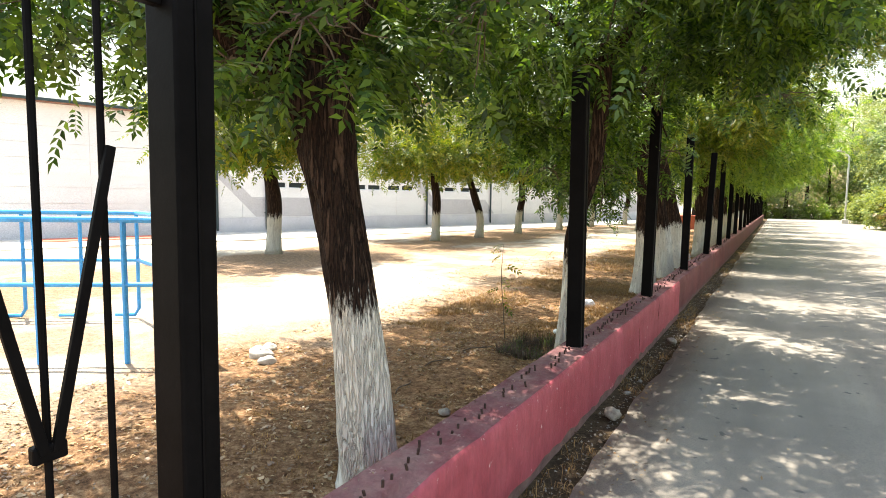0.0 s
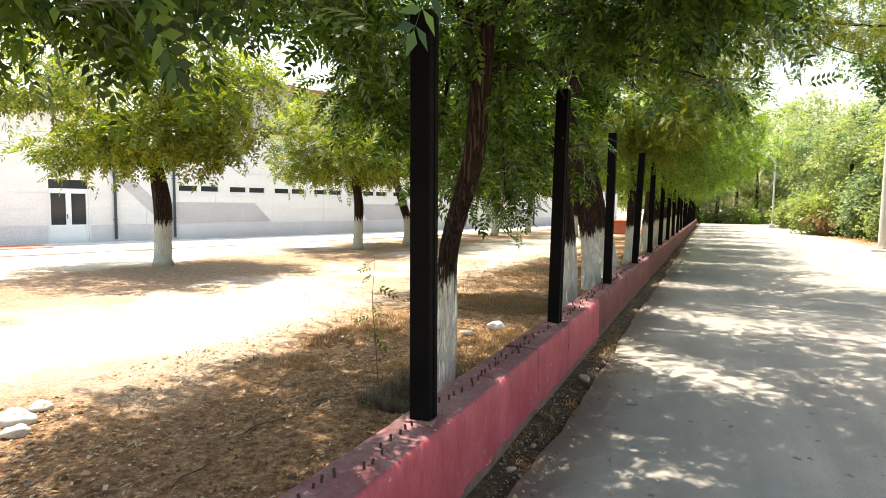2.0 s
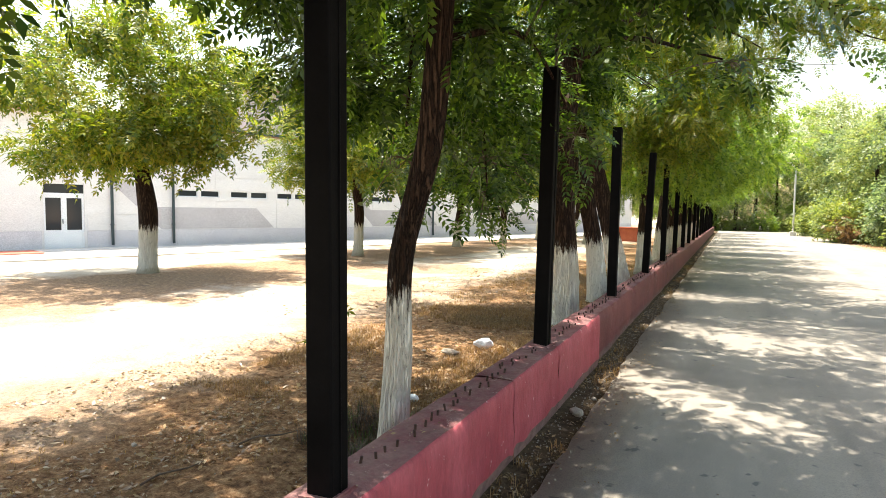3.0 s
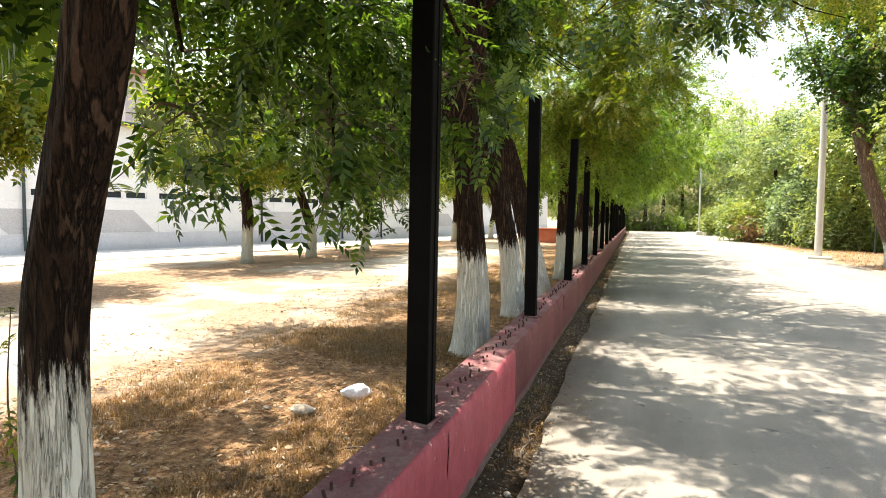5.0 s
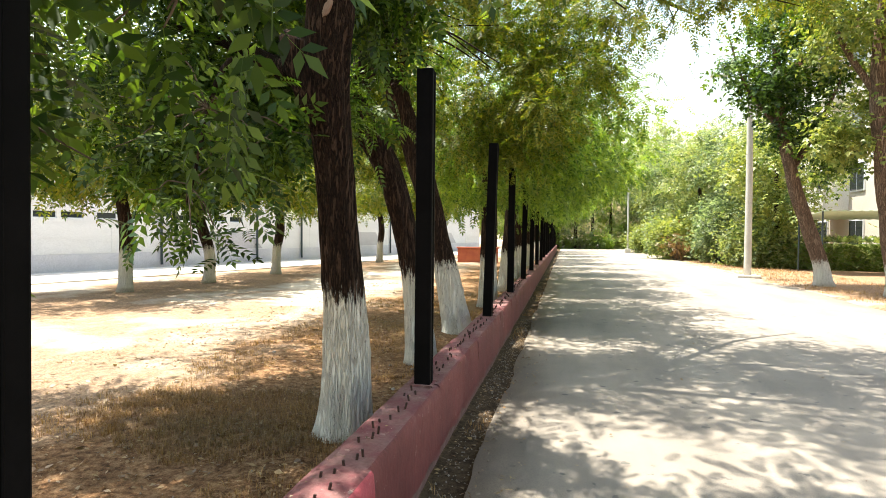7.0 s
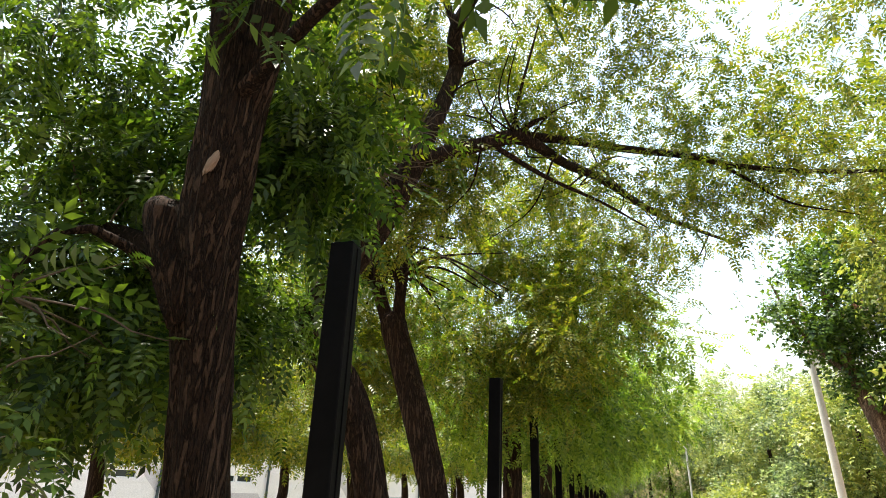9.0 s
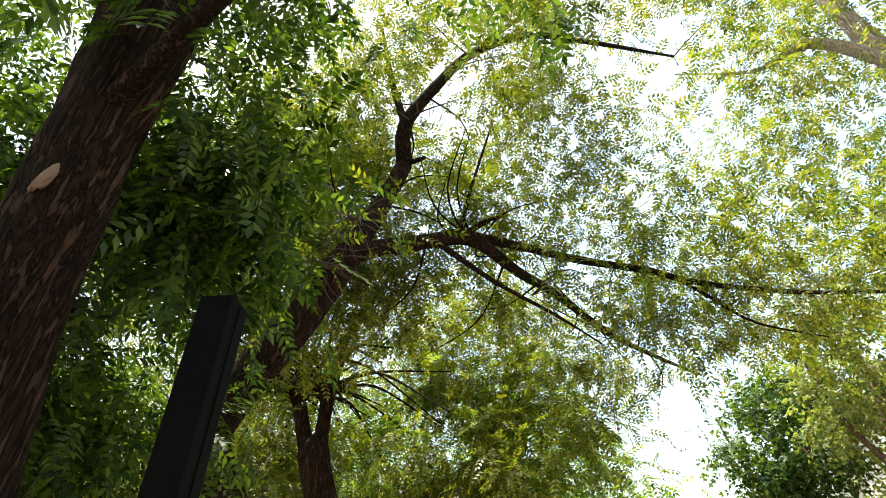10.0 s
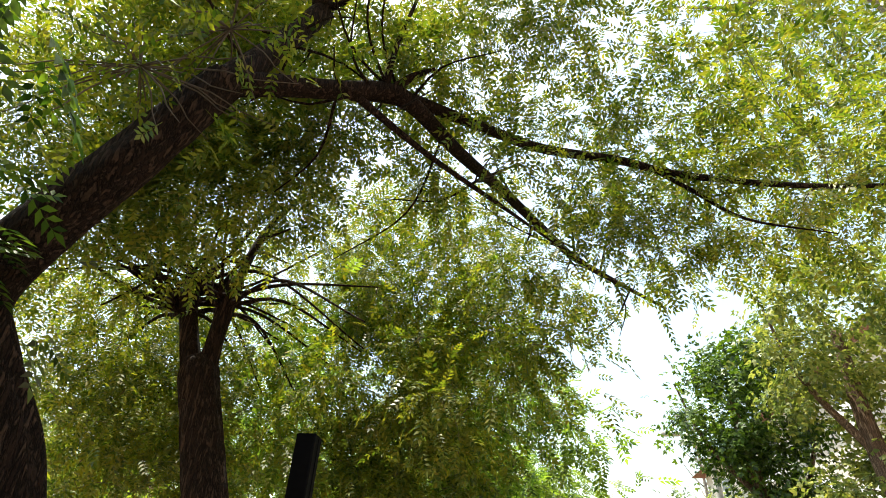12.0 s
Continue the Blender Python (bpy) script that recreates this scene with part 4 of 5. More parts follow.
# entrance: transom over two half-glazed leaves
d0, d1, dz = DOOR
door = slab("door", d0, d1, 0.06, 0.12, 1.98, 2.08, WHITE)
slab("frame", d0, d0 + 0.07, 0.06, 0.12, 0.03, 1.98, WHITE, door)
slab("frame", d1 - 0.07, d1, 0.06, 0.12, 0.03, 1.98, WHITE, door)
slab("frame", d0, d1, 0.06, 0.12, dz - 0.05, dz, WHITE, door)
slab("transom_pane", d0, d1, 0.085, 0.095, 2.08, dz - 0.05, GLASS, door)
mid = (d0 + d1) / 2
slab("mullion", mid - 0.09, mid + 0.09, 0.065, 0.115, 0.03, 1.98, WHITE, door)
for lo, hi in ((d0 + 0.07, mid - 0.09), (mid + 0.09, d1 - 0.07)):
    slab("lower_panel", lo, hi, 0.07, 0.11, 0.03, 0.72, WHITE, door)
    slab("top_rail", lo, hi, 0.07, 0.11, 1.9, 1.98, WHITE, door)
    slab("pane", lo, hi, 0.085, 0.095, 0.72, 1.9, GLASS, door)
slab("handle", mid - 0.06, mid - 0.03, 0.03, 0.065, 0.95, 1.12, PIPE, door, 0.008)
slab("door_step", d0 - 0.5, d1 + 1.6, -1.3, -0.031, 0.0, 0.05, CONCRETE, bevel=0.01)
slab("ramp", d0 - 4.5, d0 - 0.52, -2.3, -0.9, 0.0, 0.08, BRICKRED, bevel=0.02)
for s in (-0.2, 2.12, 12.2, 17.8, 21.2, 30.5, 39):
    dp = part("downpipe", rod_mesh([(s, -0.12, 0.12), (s, -0.11, 0.3), (s, -0.11, 4.75), (s, -0.33, 4.98)], 0.055, 10), PIPE, hall)
    for z in (0.9, 2.6, 4.2):
        slab("bracket", s - 0.07, s + 0.07, -0.13, -0.019, z, z + 0.03, PIPE, dp)

# ---- blue railing ----
rail = thing("blue_railing", "bright blue tubular steel railing on bare earth", "railing", place=(0, 0, 0))
A0, C0 = Vector((-4.85, 3.5, 0)), Vector((-7.5, 4.4, 0))


def rail_run(a, b, posts, top, low, foot):
    part("top_rail", rod_mesh([a + Vector((0, 0, top)), b + Vector((0, 0, top))], 0.032, 10), BLUE, rail)
    part("lower_rail", rod_mesh([a + Vector((0, 0, low)), b + Vector((0, 0, low))], 0.025, 10), BLUE, rail)
    for k in range(posts):
        p = a.lerp(b, k / (posts - 1))
        if foot:
            part("upright", rod_mesh([p + Vector((0, 0, top)), p + Vector((0, 0, 0.12)), p + Vector((-0.05, -0.03, 0.03)), p + Vector((-0.3, -0.15, 0.02))], 0.025, 8), BLUE, rail)
        else:
            part("upright", rod_mesh([p + Vector((0, 0, top)), p + Vector((0, 0, -0.1))], 0.028, 8), BLUE, rail)
rail_run(A0, Vector((-9.6, 0.2, 0)), 8, 1.42, 0.78, False)
rail_run(C0, Vector((-11.6, 1.4, 0)), 8, 1.42, 0.78, True)
part("end_rail", rod_mesh([A0 + Vector((0, 0, 1.42)), C0 + Vector((0, 0, 1.42))], 0.03, 10), BLUE, rail)
part("end_rail", rod_mesh([A0 + Vector((0, 0, 0.78)), C0 + Vector((0, 0, 0.78))], 0.025, 10), BLUE, rail)

# ---- right side of the road ----
pole = thing("utility_pole", "weathered pale concrete utility pole beside the road", "pole", place=(6.2, 29.4, 0))
v, f = tube([(0, 0, -0.1, 0.135), (0, 0, 4, 0.115), (-0.03, 0, 7.2, 0.10)], 10, 0.5)
part_np("shaft", v, f, CONCRETE, pole, True)
part("footing", box(-0.4, 0.4, -0.3, 0.3, -0.05, 0.1, 0.03), CONCRETE, pole)
part("lamp_arm", rod_mesh([(-0.03, 0, 7.0), (-0.1, -0.02, 7.25), (-0.9, -0.2, 7.4)], 0.028, 8), CONCRETE, pole)
part("lamp_head", box(-1.45, -0.85, -0.33, -0.13, 7.34, 7.46, 0.04), CONCRETE, pole)
lamp_post = thing("street_lamp", "slim grey street lamp post far down the road", "street lamp", place=(4.7, 57.0, 0))
part("shaft", rod_mesh([(0, 0, 0), (0, 0, 5.4), (-0.4, 0, 5.9)], 0.07, 8), CONCRETE, lamp_post)
part("head", box(-0.9, -0.3, -0.12, 0.12, 5.86, 5.98, 0.04), CONCRETE, lamp_post)
part("base", box(-0.22, 0.22, -0.22, 0.22, -0.05, 0.35, 0.03), CONCRETE, lamp_post)

tree("tall roadside tree with reddish trunk and limewashed foot", (7.55, 26.4, -0.03), [(0, 0, 0, 0.27), (-0.15, 0, 0.9, 0.22), (-0.9, 0, 3.2, 0.19), (-1.35, 0, 5.5, 0.15), (-1.5, 0, 7.5, 0.1)],
     [[(-1.0, 0, 3.6, 0.1), (-0.2, 0.2, 5.0, 0.07), (0.6, 0, 7.0, 0.03)], [(-1.2, 0, 4.8, 0.09), (-2.3, 0.2, 6.4, 0.05), (-2.9, 0, 8, 0.02)]],
     [(-1.0, 0, 8.2, 1.3, 1.5, 1.0, 2), (-1.4, 0, 6.4, 1.0, 1.2, 0.8, 1.8), (-0.7, 0.2, 5.0, 0.9, 1.1, 0.8, 1.8), (0.5, 0.2, 4.2, 0.6, 0.9, 0.5, 0.7), (-2.6, 0, 7.0, 0.8, 1.0, 0.5, 0.8), (0.3, 0.2, 6.6, 0.9, 1.0, 0.6, 0.8)], 150, 4300, BARK_RED, LEAF, pattern=ASH_BROAD, seed=81, sides=14, group="roadside trees", spread=0.5)
tree("tall roadside tree with reddish trunk and limewashed foot", (8.1, 23.3, -0.03), [(0, 0, 0, 0.3), (-0.1, 0, 0.9, 0.25), (-0.4, 0, 3.2, 0.22), (-0.6, 0, 5.5, 0.18), (-0.5, 0, 8, 0.12)],
     [[(-0.5, 0, 4.2, 0.12), (0.6, 0.2, 6, 0.08), (1.2, 0, 8, 0.03)], [(-0.6, 0, 5.2, 0.1), (-1.5, 0.2, 7, 0.06), (-2.0, 0, 9, 0.02)]],
     [(-0.4, 0, 7.8, 2.2, 2.0, 2.2, 4), (0.4, 0.2, 5.4, 1.4, 1.4, 0.9, 1.6), (-1.2, 0.2, 4.3, 0.6, 0.7, 0.5, 0.6)], 150, 4600, BARK_RED, LEAF_GOLD, pattern=ASH_BROAD, seed=82, sides=14, group="roadside trees", spread=0.5)
tree("very tall roadside tree with pale smooth limbs", (8.6, 17.4, -0.03), [(0, 0, 0, 0.42), (0, 0, 3, 0.36), (-0.3, 0, 8, 0.3), (-0.9, 0, 11.2, 0.24)],
     [[(-0.7, 0, 10.5, 0.25), (-1.15, 0.1, 12.4, 0.24), (-1.5, 0.3, 15.5, 0.16), (-2.0, 0.4, 18, 0.06)], [(-1.1, 0, 12.0, 0.17), (-2.2, 0.3, 13.4, 0.12), (-3.4, 0.7, 13.2, 0.05), (-5.0, 1, 13.8, 0.02)], [(-0.6, 0, 10, 0.14), (0.8, 0.5, 13, 0.1), (1.2, 0.6, 16, 0.03)]],
     [(-2.4, 0.4, 12.2, 3.0, 2.6, 3.2, 4), (-0.4, 0.5, 15.5, 2.6, 2.6, 2.4, 2), (-2.2, 0, 8.2, 2.0, 2.0, 1.8, 1.5)], 150, 3000, BARK_PALE, LEAF_LIGHT, pattern=ASH_WIDE, seed=83, sides=14, group="roadside trees", spread=0.6)


def shrub(label, place, blobs, clumps, leaves, leaf, seed, name="bush", cat="bush", pattern=ASH_FAR, height=1.0):
    rng = np.random.default_rng(seed)
    root = thing(name, label, cat, "roadside greenery", place)
    tips = crown_points(rng, blobs, clumps)
    tips[:, 2] = np.maximum(tips[:, 2], 0.15)
    lines = []
    for t in tips[:: max(1, clumps // 26)]:
        a = np.array([t[0] * 0.25, t[1] * 0.25, -0.05])
        lines.append([(*a, 0.035 * height), (*(a + (t - a) * 0.5 + rng.normal(0, 0.1, 3)), 0.022 * height), (*t, 0.006)])
    v, f = tubes(lines, 5, 0.5)
    tagged(part_np("stems", v, f, TWIG, root, True), kind="stuff")
    n = max(1, leaves // clumps)
    out = rng.normal(0, 1, (clumps * n, 3))
    out /= np.linalg.norm(out, axis=1)[:, None]
    pos = np.repeat(tips, n, 0) + out * np.abs(rng.normal(0, 0.45, clumps * n))[:, None]
    pos[:, 2] = np.maximum(pos[:, 2], 0.12)
    v, f = place_leaves(rng, pos, out, pattern, droop=0.4)
    tagged(part_np("foliage", v, f, leaf, root), kind="stuff")
    return root


bush_rng = random.Random(9)
for i in range(9):
    y = 33 + i * 4.0
    x = 8.0 + bush_rng.uniform(-0.6, 1.2) + (0.9 if i < 2 else -0.8)
    h = bush_rng.uniform(1.2, 3.4)
    shrub("dense sunlit green roadside bush", (x, y + 5, 0), [(0, 0, h * 0.55, 1.7, 2.0, h * 0.6, 1)], 80, 3000, (LEAF_FAR, LEAF_SILVER, LEAF_GOLD)[i % 3], 200 + i)
for i in range(12):
    y = 37 + i * 3.4
    x = 9.2 + bush_rng.uniform(-1.2, 1.8) - 0.03 * i * i * 0.5
    h = y * bush_rng.uniform(0.165, 0.21)
    tree("sunlit green roadside tree behind bushes", (x, y, -0.03), [(0, 0, 0, 0.2), (0.1, 0, 2, 0.16), (0.1, 0.1, h * 0.5, 0.12), (0, 0, h * 0.75, 0.06)], [],
         [(0, 0, h * 0.62, 2.3, 2.3, h * 0.36, 3), (0.2, 0, h * 0.34, 1.9, 1.9, h * 0.16, 1)], 90, 2900, BARK, (LEAF_GOLD, LEAF_FAR, LEAF_SILVER, LEAF_FAR)[i % 4], pattern=ASH_FAR, seed=120 + i, sides=8, group="roadside greenery", spread=0.6)
# trees that close the view down the road
for i in range(12):
    x = -9 + i * 1.9
    y = 72 + bush_rng.uniform(-3, 5)
    h = bush_rng.uniform(7.5, 11.0)
    tree("green tree closing the end of the road", (x, y, -0.03), [(0, 0, 0, 0.22), (0.1, 0, 2, 0.18), (0.1, 0.1, h * 0.5, 0.12), (0, 0, h * 0.75, 0.06)], [],
         [(0, 0, h * 0.6, 2.4, 2.4, h * 0.4, 3), (0.2, 0, h * 0.28, 2.0, 2.0, h * 0.2, 1)], 80, 1700, BARK, (LEAF_FAR, LEAF_ROW, LEAF_SILVER)[i % 3], pattern=ASH_FAR, seed=150 + i, sides=8, group="trees at the road end", spread=0.65)
for i in range(8):
    x, y = -26 + i * 2.6, 66 + bush_rng.uniform(-3, 3)
    h = bush_rng.uniform(6, 9.5)
    tree("green tree beyond the yard", (x, y, -0.03), [(0, 0, 0, 0.22), (0.1, 0, 2, 0.18), (0.1, 0.1, h * 0.5, 0.12), (0, 0, h * 0.75, 0.06)], [],
         [(0, 0, h * 0.58, 2.4, 2.4, h * 0.42, 3)], 60, 900, BARK, LEAF_FAR, pattern=ASH_FAR, seed=170 + i, sides=8, group="trees beyond the yard", spread=0.65)

for i in range(8):
    shrub("dense green shrub at the bend of the road", (-4.5 + i * 1.9, 69 + bush_rng.uniform(-1.5, 2.5), 0), [(0, 0, 0.7, 1.5, 1.2, 0.8, 1)], 40, 900, (LEAF_ROW, LEAF_FAR)[i % 2], 230 + i)

# clipped hedge
hedge = thing("clipped_hedge", "long clipped green hedge behind the verge", "hedge", place=(8.2, 36.5, 0))
hr = np.random.default_rng(77)
L = 17.0
n = 5200
u, w = hr.uniform(0, L, n), hr.uniform(0, 1, n)
side = hr.uniform(0, 1, n) < 0.55
px = np.where(side, hr.normal(0.0, 0.05, n), hr.uniform(0, 1.1, n))
pz = np.where(side, hr.uniform(0.05, 1.3, n), 1.3 + hr.normal(0, 0.05, n))
dirv = np.array([0.94, -0.34, 0])
nrm = np.array([-0.34, -0.94, 0])
pos = u[:, None] * dirv - px[:, None] * nrm + pz[:, None] * np.array([0, 0, 1.0])
v, f = place_leaves(hr, pos, np.where(side[:, None], nrm, np.array([0, 0, 1.0])), leaf_pattern(3, 0.10, 0.05, 0.14), droop=0.1)
tagged(part_np("foliage", v, f, LEAF_FAR, hedge), kind="stuff")
core = part("core", box(0, L, 0.12, 1.0, 0.0, 1.2, 0.1), LEAF, hedge)
core.matrix_local = pose(0, 0, 0, 0, 0, math.degrees(math.atan2(-0.34, 0.94)))

# apartment block
flats = thing("apartment_block", "four-storey pale apartment block with balconies and brown roof", "building", place=(14.0, 21.0, 0))
part("wall", box(0, 12, 0, 34, 0, 12.2), FLATS, flats)
bm = bmesh.new()
q = [bm.verts.new(c) for c in ((-0.8, -0.8, 12.2), (12.8, -0.8, 12.2), (12.8, 34.8, 12.2), (-0.8, 34.8, 12.2), (6, 3, 14.2), (6, 31, 14.2))]
for a in ((0, 1, 4), (1, 2, 5, 4), (2, 3, 5), (3, 0, 4, 5), (3, 2, 1, 0)):
    bm.faces.new([q[k] for k in a])
part("roof", bm, ROOF, flats)
for st in range(4):
    for k in range(8):
        z, y = 0.9 + st * 2.9, 1.4 + k * 4.0
        wn_ = part("window", box(-0.06, 0.0, y, y + 1.5, z, z + 1.5, 0.0), WHITE, flats)
        part("pane", box(-0.085, -0.062, y + 0.08, y + 0.71, z + 0.08, z + 1.42), GLASS, wn_)
        part("pane", box(-0.085, -0.062, y + 0.79, y + 1.42, z + 0.08, z + 1.42), GLASS, wn_)
        if k % 2 == 0 and st > 0:
            bl = part("balcony", box(-1.2, 0, y + 1.7, y + 3.9, z - 0.9, z - 0.75, 0.02), BALCONY, flats)
            part("balustrade", box(-1.2, -1.14, y + 1.7, y + 3.9, z - 0.75, z + 0.2, 0.01), BALCONY, bl)
            part("balustrade", box(-1.14, 0, y + 1.7, y + 1.76, z - 0.75, z + 0.2, 0.01), BALCONY, bl)
            part("balustrade", box(-1.14, 0, y + 3.84, y + 3.9, z - 0.75, z + 0.2, 0.01), BALCONY, bl)

# green awning over the entrance side of the flats
awning = thing("awning", "pale green corrugated awning on thin posts", "awning", place=(9.6, 32.0, 0))
n = 25
v = [(k * 0.16, j * 2.6, 2.55 - 0.28 * j + 0.03 * (k % 2)) for j in range(2) for k in range(n)]
f = [(k, k + 1, n + k + 1, n + k) for k in range(n - 1)]
sheet = part_np("roof_sheet", np.array(v), np.array(f), AWNING, awning)
sheet.modifiers.new("thickness", "SOLIDIFY").thickness = 0.012
for x, y, z in ((0.1, 0.1, 2.54), (3.7, 0.1, 2.54), (0.1, 2.5, 2.27), (3.7, 2.5, 2.27)):
    part("post", rod_mesh([(x, y, -0.05), (x, y, z)], 0.035, 8), PIPE, awning)

# bare tree against the sky
bare = thing("bare_tree", "tall leafless tree behind the greenery", "tree", place=(15.5, 60.0, -0.03))
v, f = tube([(0, 0, 0, 0.3), (0.1, 0, 6, 0.22), (-0.1, 0, 13, 0.12), (0, 0, 18.5, 0.03)], 8, 0.8)
part_np("trunk", v, f, BARK_PALE, bare, True)
bt = random.Random(14)
for i in range(22):
    z, a, d = bt.uniform(8, 17), bt.uniform(0, 6.28), bt.uniform(0.8, 2.2)
    v, f = tube([(0, 0, z, 0.06), (math.cos(a) * d * 0.5, math.sin(a) * d * 0.5, z + 1.0, 0.04), (math.cos(a) * d, math.sin(a) * d, z + 2.6, 0.012)], 5, 0.5)
    part_np("limb", v, f, BARK_PALE, bare, True)
shrub("dry orange-brown bush on the verge", (6.3, 44.0, 0), [(0, 0, 0.9, 0.6, 0.6, 0.8, 1)], 22, 220, DRYBUSH, 301, pattern=ASH_WIDE)

# low red structure far off in the yard
red = thing("red_low_wall", "low red-painted masonry wall in the yard", "wall", place=(-6.2, 37.5, 0))
part("body", box(0, 2.2, 0, 0.4, -0.05, 0.75, 0.03), BRICKRED, red)
part("coping", box(-0.05, 2.25, -0.05, 0.45, 0.75, 0.83, 0.02), BRICKRED, red)

# ---- cut bar stubs on the plinth ----
stub_mesh = None
stub_rng = random.Random(3)
for i in range(290):
    y = -0.9 + i * 0.078 + stub_rng.uniform(-0.02, 0.02)
    if min(abs(y - q) for q in POSTS) < 0.11 or stub_rng.random() < 0.08:
        continue
    if stub_mesh is None:
        ob = part("bar_stub", rod_mesh([(0, 0, -0.03), (0.001, 0, 0.024)], 0.0068, 7), RUST, low_wall)
        stub_mesh = ob.data
    else:
        ob = new("bar_stub", stub_mesh)
        ob.parent = low_wall
    ob.matrix_local = pose(-1.335 + stub_rng.choice((-0.04, 0.0, 0.0, 0.035)) + stub_rng.uniform(-0.012, 0.012), y, WALL_TOP + stub_rng.uniform(-0.004, 0.012), stub_rng.uniform(-14, 14), stub_rng.uniform(-14, 14), 0)

# ---- dry grass, litter and gravel ----
def ground_z(xs, ys):
    return np.array([ground_height(x, y) for x, y in zip(xs, ys)])


def scatter_grass(name, label, n, x0, x1, y0, y1, height, mat, seed, patch=0.45):
    rng = np.random.default_rng(seed)
    cx, cy = rng.uniform(x0, x1, n), rng.uniform(y0, y1, n)
    keep = np.array([noise.noise(Vector((x * 0.8, y * 0.8, seed))) > patch - 0.62 for x, y in zip(cx, cy)])
    cx, cy = cx[keep], cy[keep]
    k = 7
    bx, by = np.repeat(cx, k) + rng.normal(0, 0.025, len(cx) * k), np.repeat(cy, k) + rng.normal(0, 0.025, len(cx) * k)
    bz = np.repeat(ground_z(cx, cy), k) - 0.005
    a = rng.uniform(0, 2 * np.pi, len(bx))
    h = rng.uniform(0.35, 1.0, len(bx)) * height
    lean = rng.uniform(0.2, 1.3, len(bx))
    w = 0.0022
    b = np.stack([bx, by, bz], -1)
    d = np.stack([np.cos(a), np.sin(a), np.zeros_like(a)], -1)
    s = np.stack([-np.sin(a), np.cos(a), np.zeros_like(a)], -1)
    up = np.array([0, 0, 1.0])
    m = b + d * (h * lean * 0.3)[:, None] + up * (h * 0.6)[:, None]
    t = b + d * (h * lean)[:, None] + up * (h * (1.0 - 0.25 * lean))[:, None]
    v = np.stack([b - s * w, b + s * w, m - s * w * 0.8, m + s * w * 0.8, t], 1).reshape(-1, 3)
    o = (np.arange(len(b)) * 5)[:, None]
    f = np.vstack([o + np.array([0, 1, 3, 2]), o + np.array([2, 3, 4, 4])])
    ob = part_np(name, v, np.vstack([np.hstack([f[:len(b), :3]]), f[:len(b)][:, [0, 2, 3]], f[len(b):, :3]]), mat, None)
    return tagged(ob, label, "grass", kind="stuff")


scatter_grass("dry_grass", "short dry golden grass tufts on bare earth", 5200, -4.8, -1.52, 6.8, 22, 0.085, STRAW, 41, 0.55)
scatter_grass("dry_grass", "matted brown dry grass under the trees", 9000, -4.4, -1.52, 6.0, 11.5, 0.075, DRYBUSH, 45, 0.5)
scatter_grass("dry_grass", "sparse dry golden grass by the fence", 900, -4.2, -1.52, -1, 7, 0.05, STRAW, 42, 0.62)
scatter_grass("dry_grass", "sunlit dry grass on the far verge", 2600, 6.5, 9.5, 16, 42, 0.16, STRAW, 43, 0.45)
scatter_grass("weeds", "sparse dry weeds along the road edge", 700, -1.16, -0.95, -1, 24, 0.08, STRAW, 44, 0.7)


def scatter_litter(label, n, x0, x1, y0, y1, size, mat, seed, patch=0.5, name="leaf_litter"):
    rng = np.random.default_rng(seed)
    x, y = rng.uniform(x0, x1, n), rng.uniform(y0, y1, n)
    keep = np.array([noise.noise(Vector((a * 1.4, b * 1.4, seed))) > patch - 0.75 for a, b in zip(x, y)])
    x, y = x[keep], y[keep]
    n = len(x)
    z = np.where(x > -0.92, 0.012, ground_z(x, y)) + rng.uniform(0.003, 0.016, n)
    a = rng.uniform(0, 2 * np.pi, n)
    d = np.stack([np.cos(a), np.sin(a), rng.normal(0, 0.22, n)], -1)
    s = np.stack([-np.sin(a), np.cos(a), rng.normal(0, 0.3, n)], -1)
    k = rng.uniform(0.5, 1.2, n)[:, None] * size
    c = np.stack([x, y, z], -1)
    curl = np.array([0, 0, 1.0]) * k * 0.22
    k = k * rng.choice([0.55, 0.8, 1.0, 1.35], n, p=[0.35, 0.3, 0.25, 0.1])[:, None]
    wide = rng.uniform(0.2, 0.62, n)[:, None]
    slide = d * k * rng.uniform(-0.4, 0.4, n)[:, None]
    v = np.stack([c - d * k, c + s * k * wide + curl + slide, c + d * k, c - s * k * wide + slide + curl * rng.uniform(-0.3, 1, n)[:, None]], 1).reshape(-1, 3)
    f = np.arange(n * 4).reshape(-1, 4)
    return tagged(part_np(name, v, f, mat, None), label, "leaf litter", kind="stuff")


scatter_litter("fallen dry brown leaves on the earth", 19000, -5.2, -1.5, -1.2, 9, 0.024, DEADLEAF, 51, 0.55)
scatter_litter("fallen dry brown leaves on the earth", 11000, -6.5, -1.5, 9, 24, 0.028, DEADLEAF, 52, 0.55)
scatter_litter("dry leaves gathered between wall and road", 3000, -1.19, -0.86, -1.2, 30, 0.019, DEADLEAF, 53, 0.6)
scatter_litter("dry leaves drifted over the broken road edge", 1500, -0.92, -0.6, -1.2, 24, 0.018, DEADLEAF, 56, 0.75)
scatter_litter("few dry leaves lying on the asphalt", 420, -0.86, 2.5, -1.2, 25, 0.018, DEADLEAF, 54, 0.4)
scatter_litter("dust and dry leaves on top of the plinth", 900, -1.47, -1.2, 0, 20, 0.012, DEADLEAF, 55, 0.45).location.z = WALL_TOP + 0.006


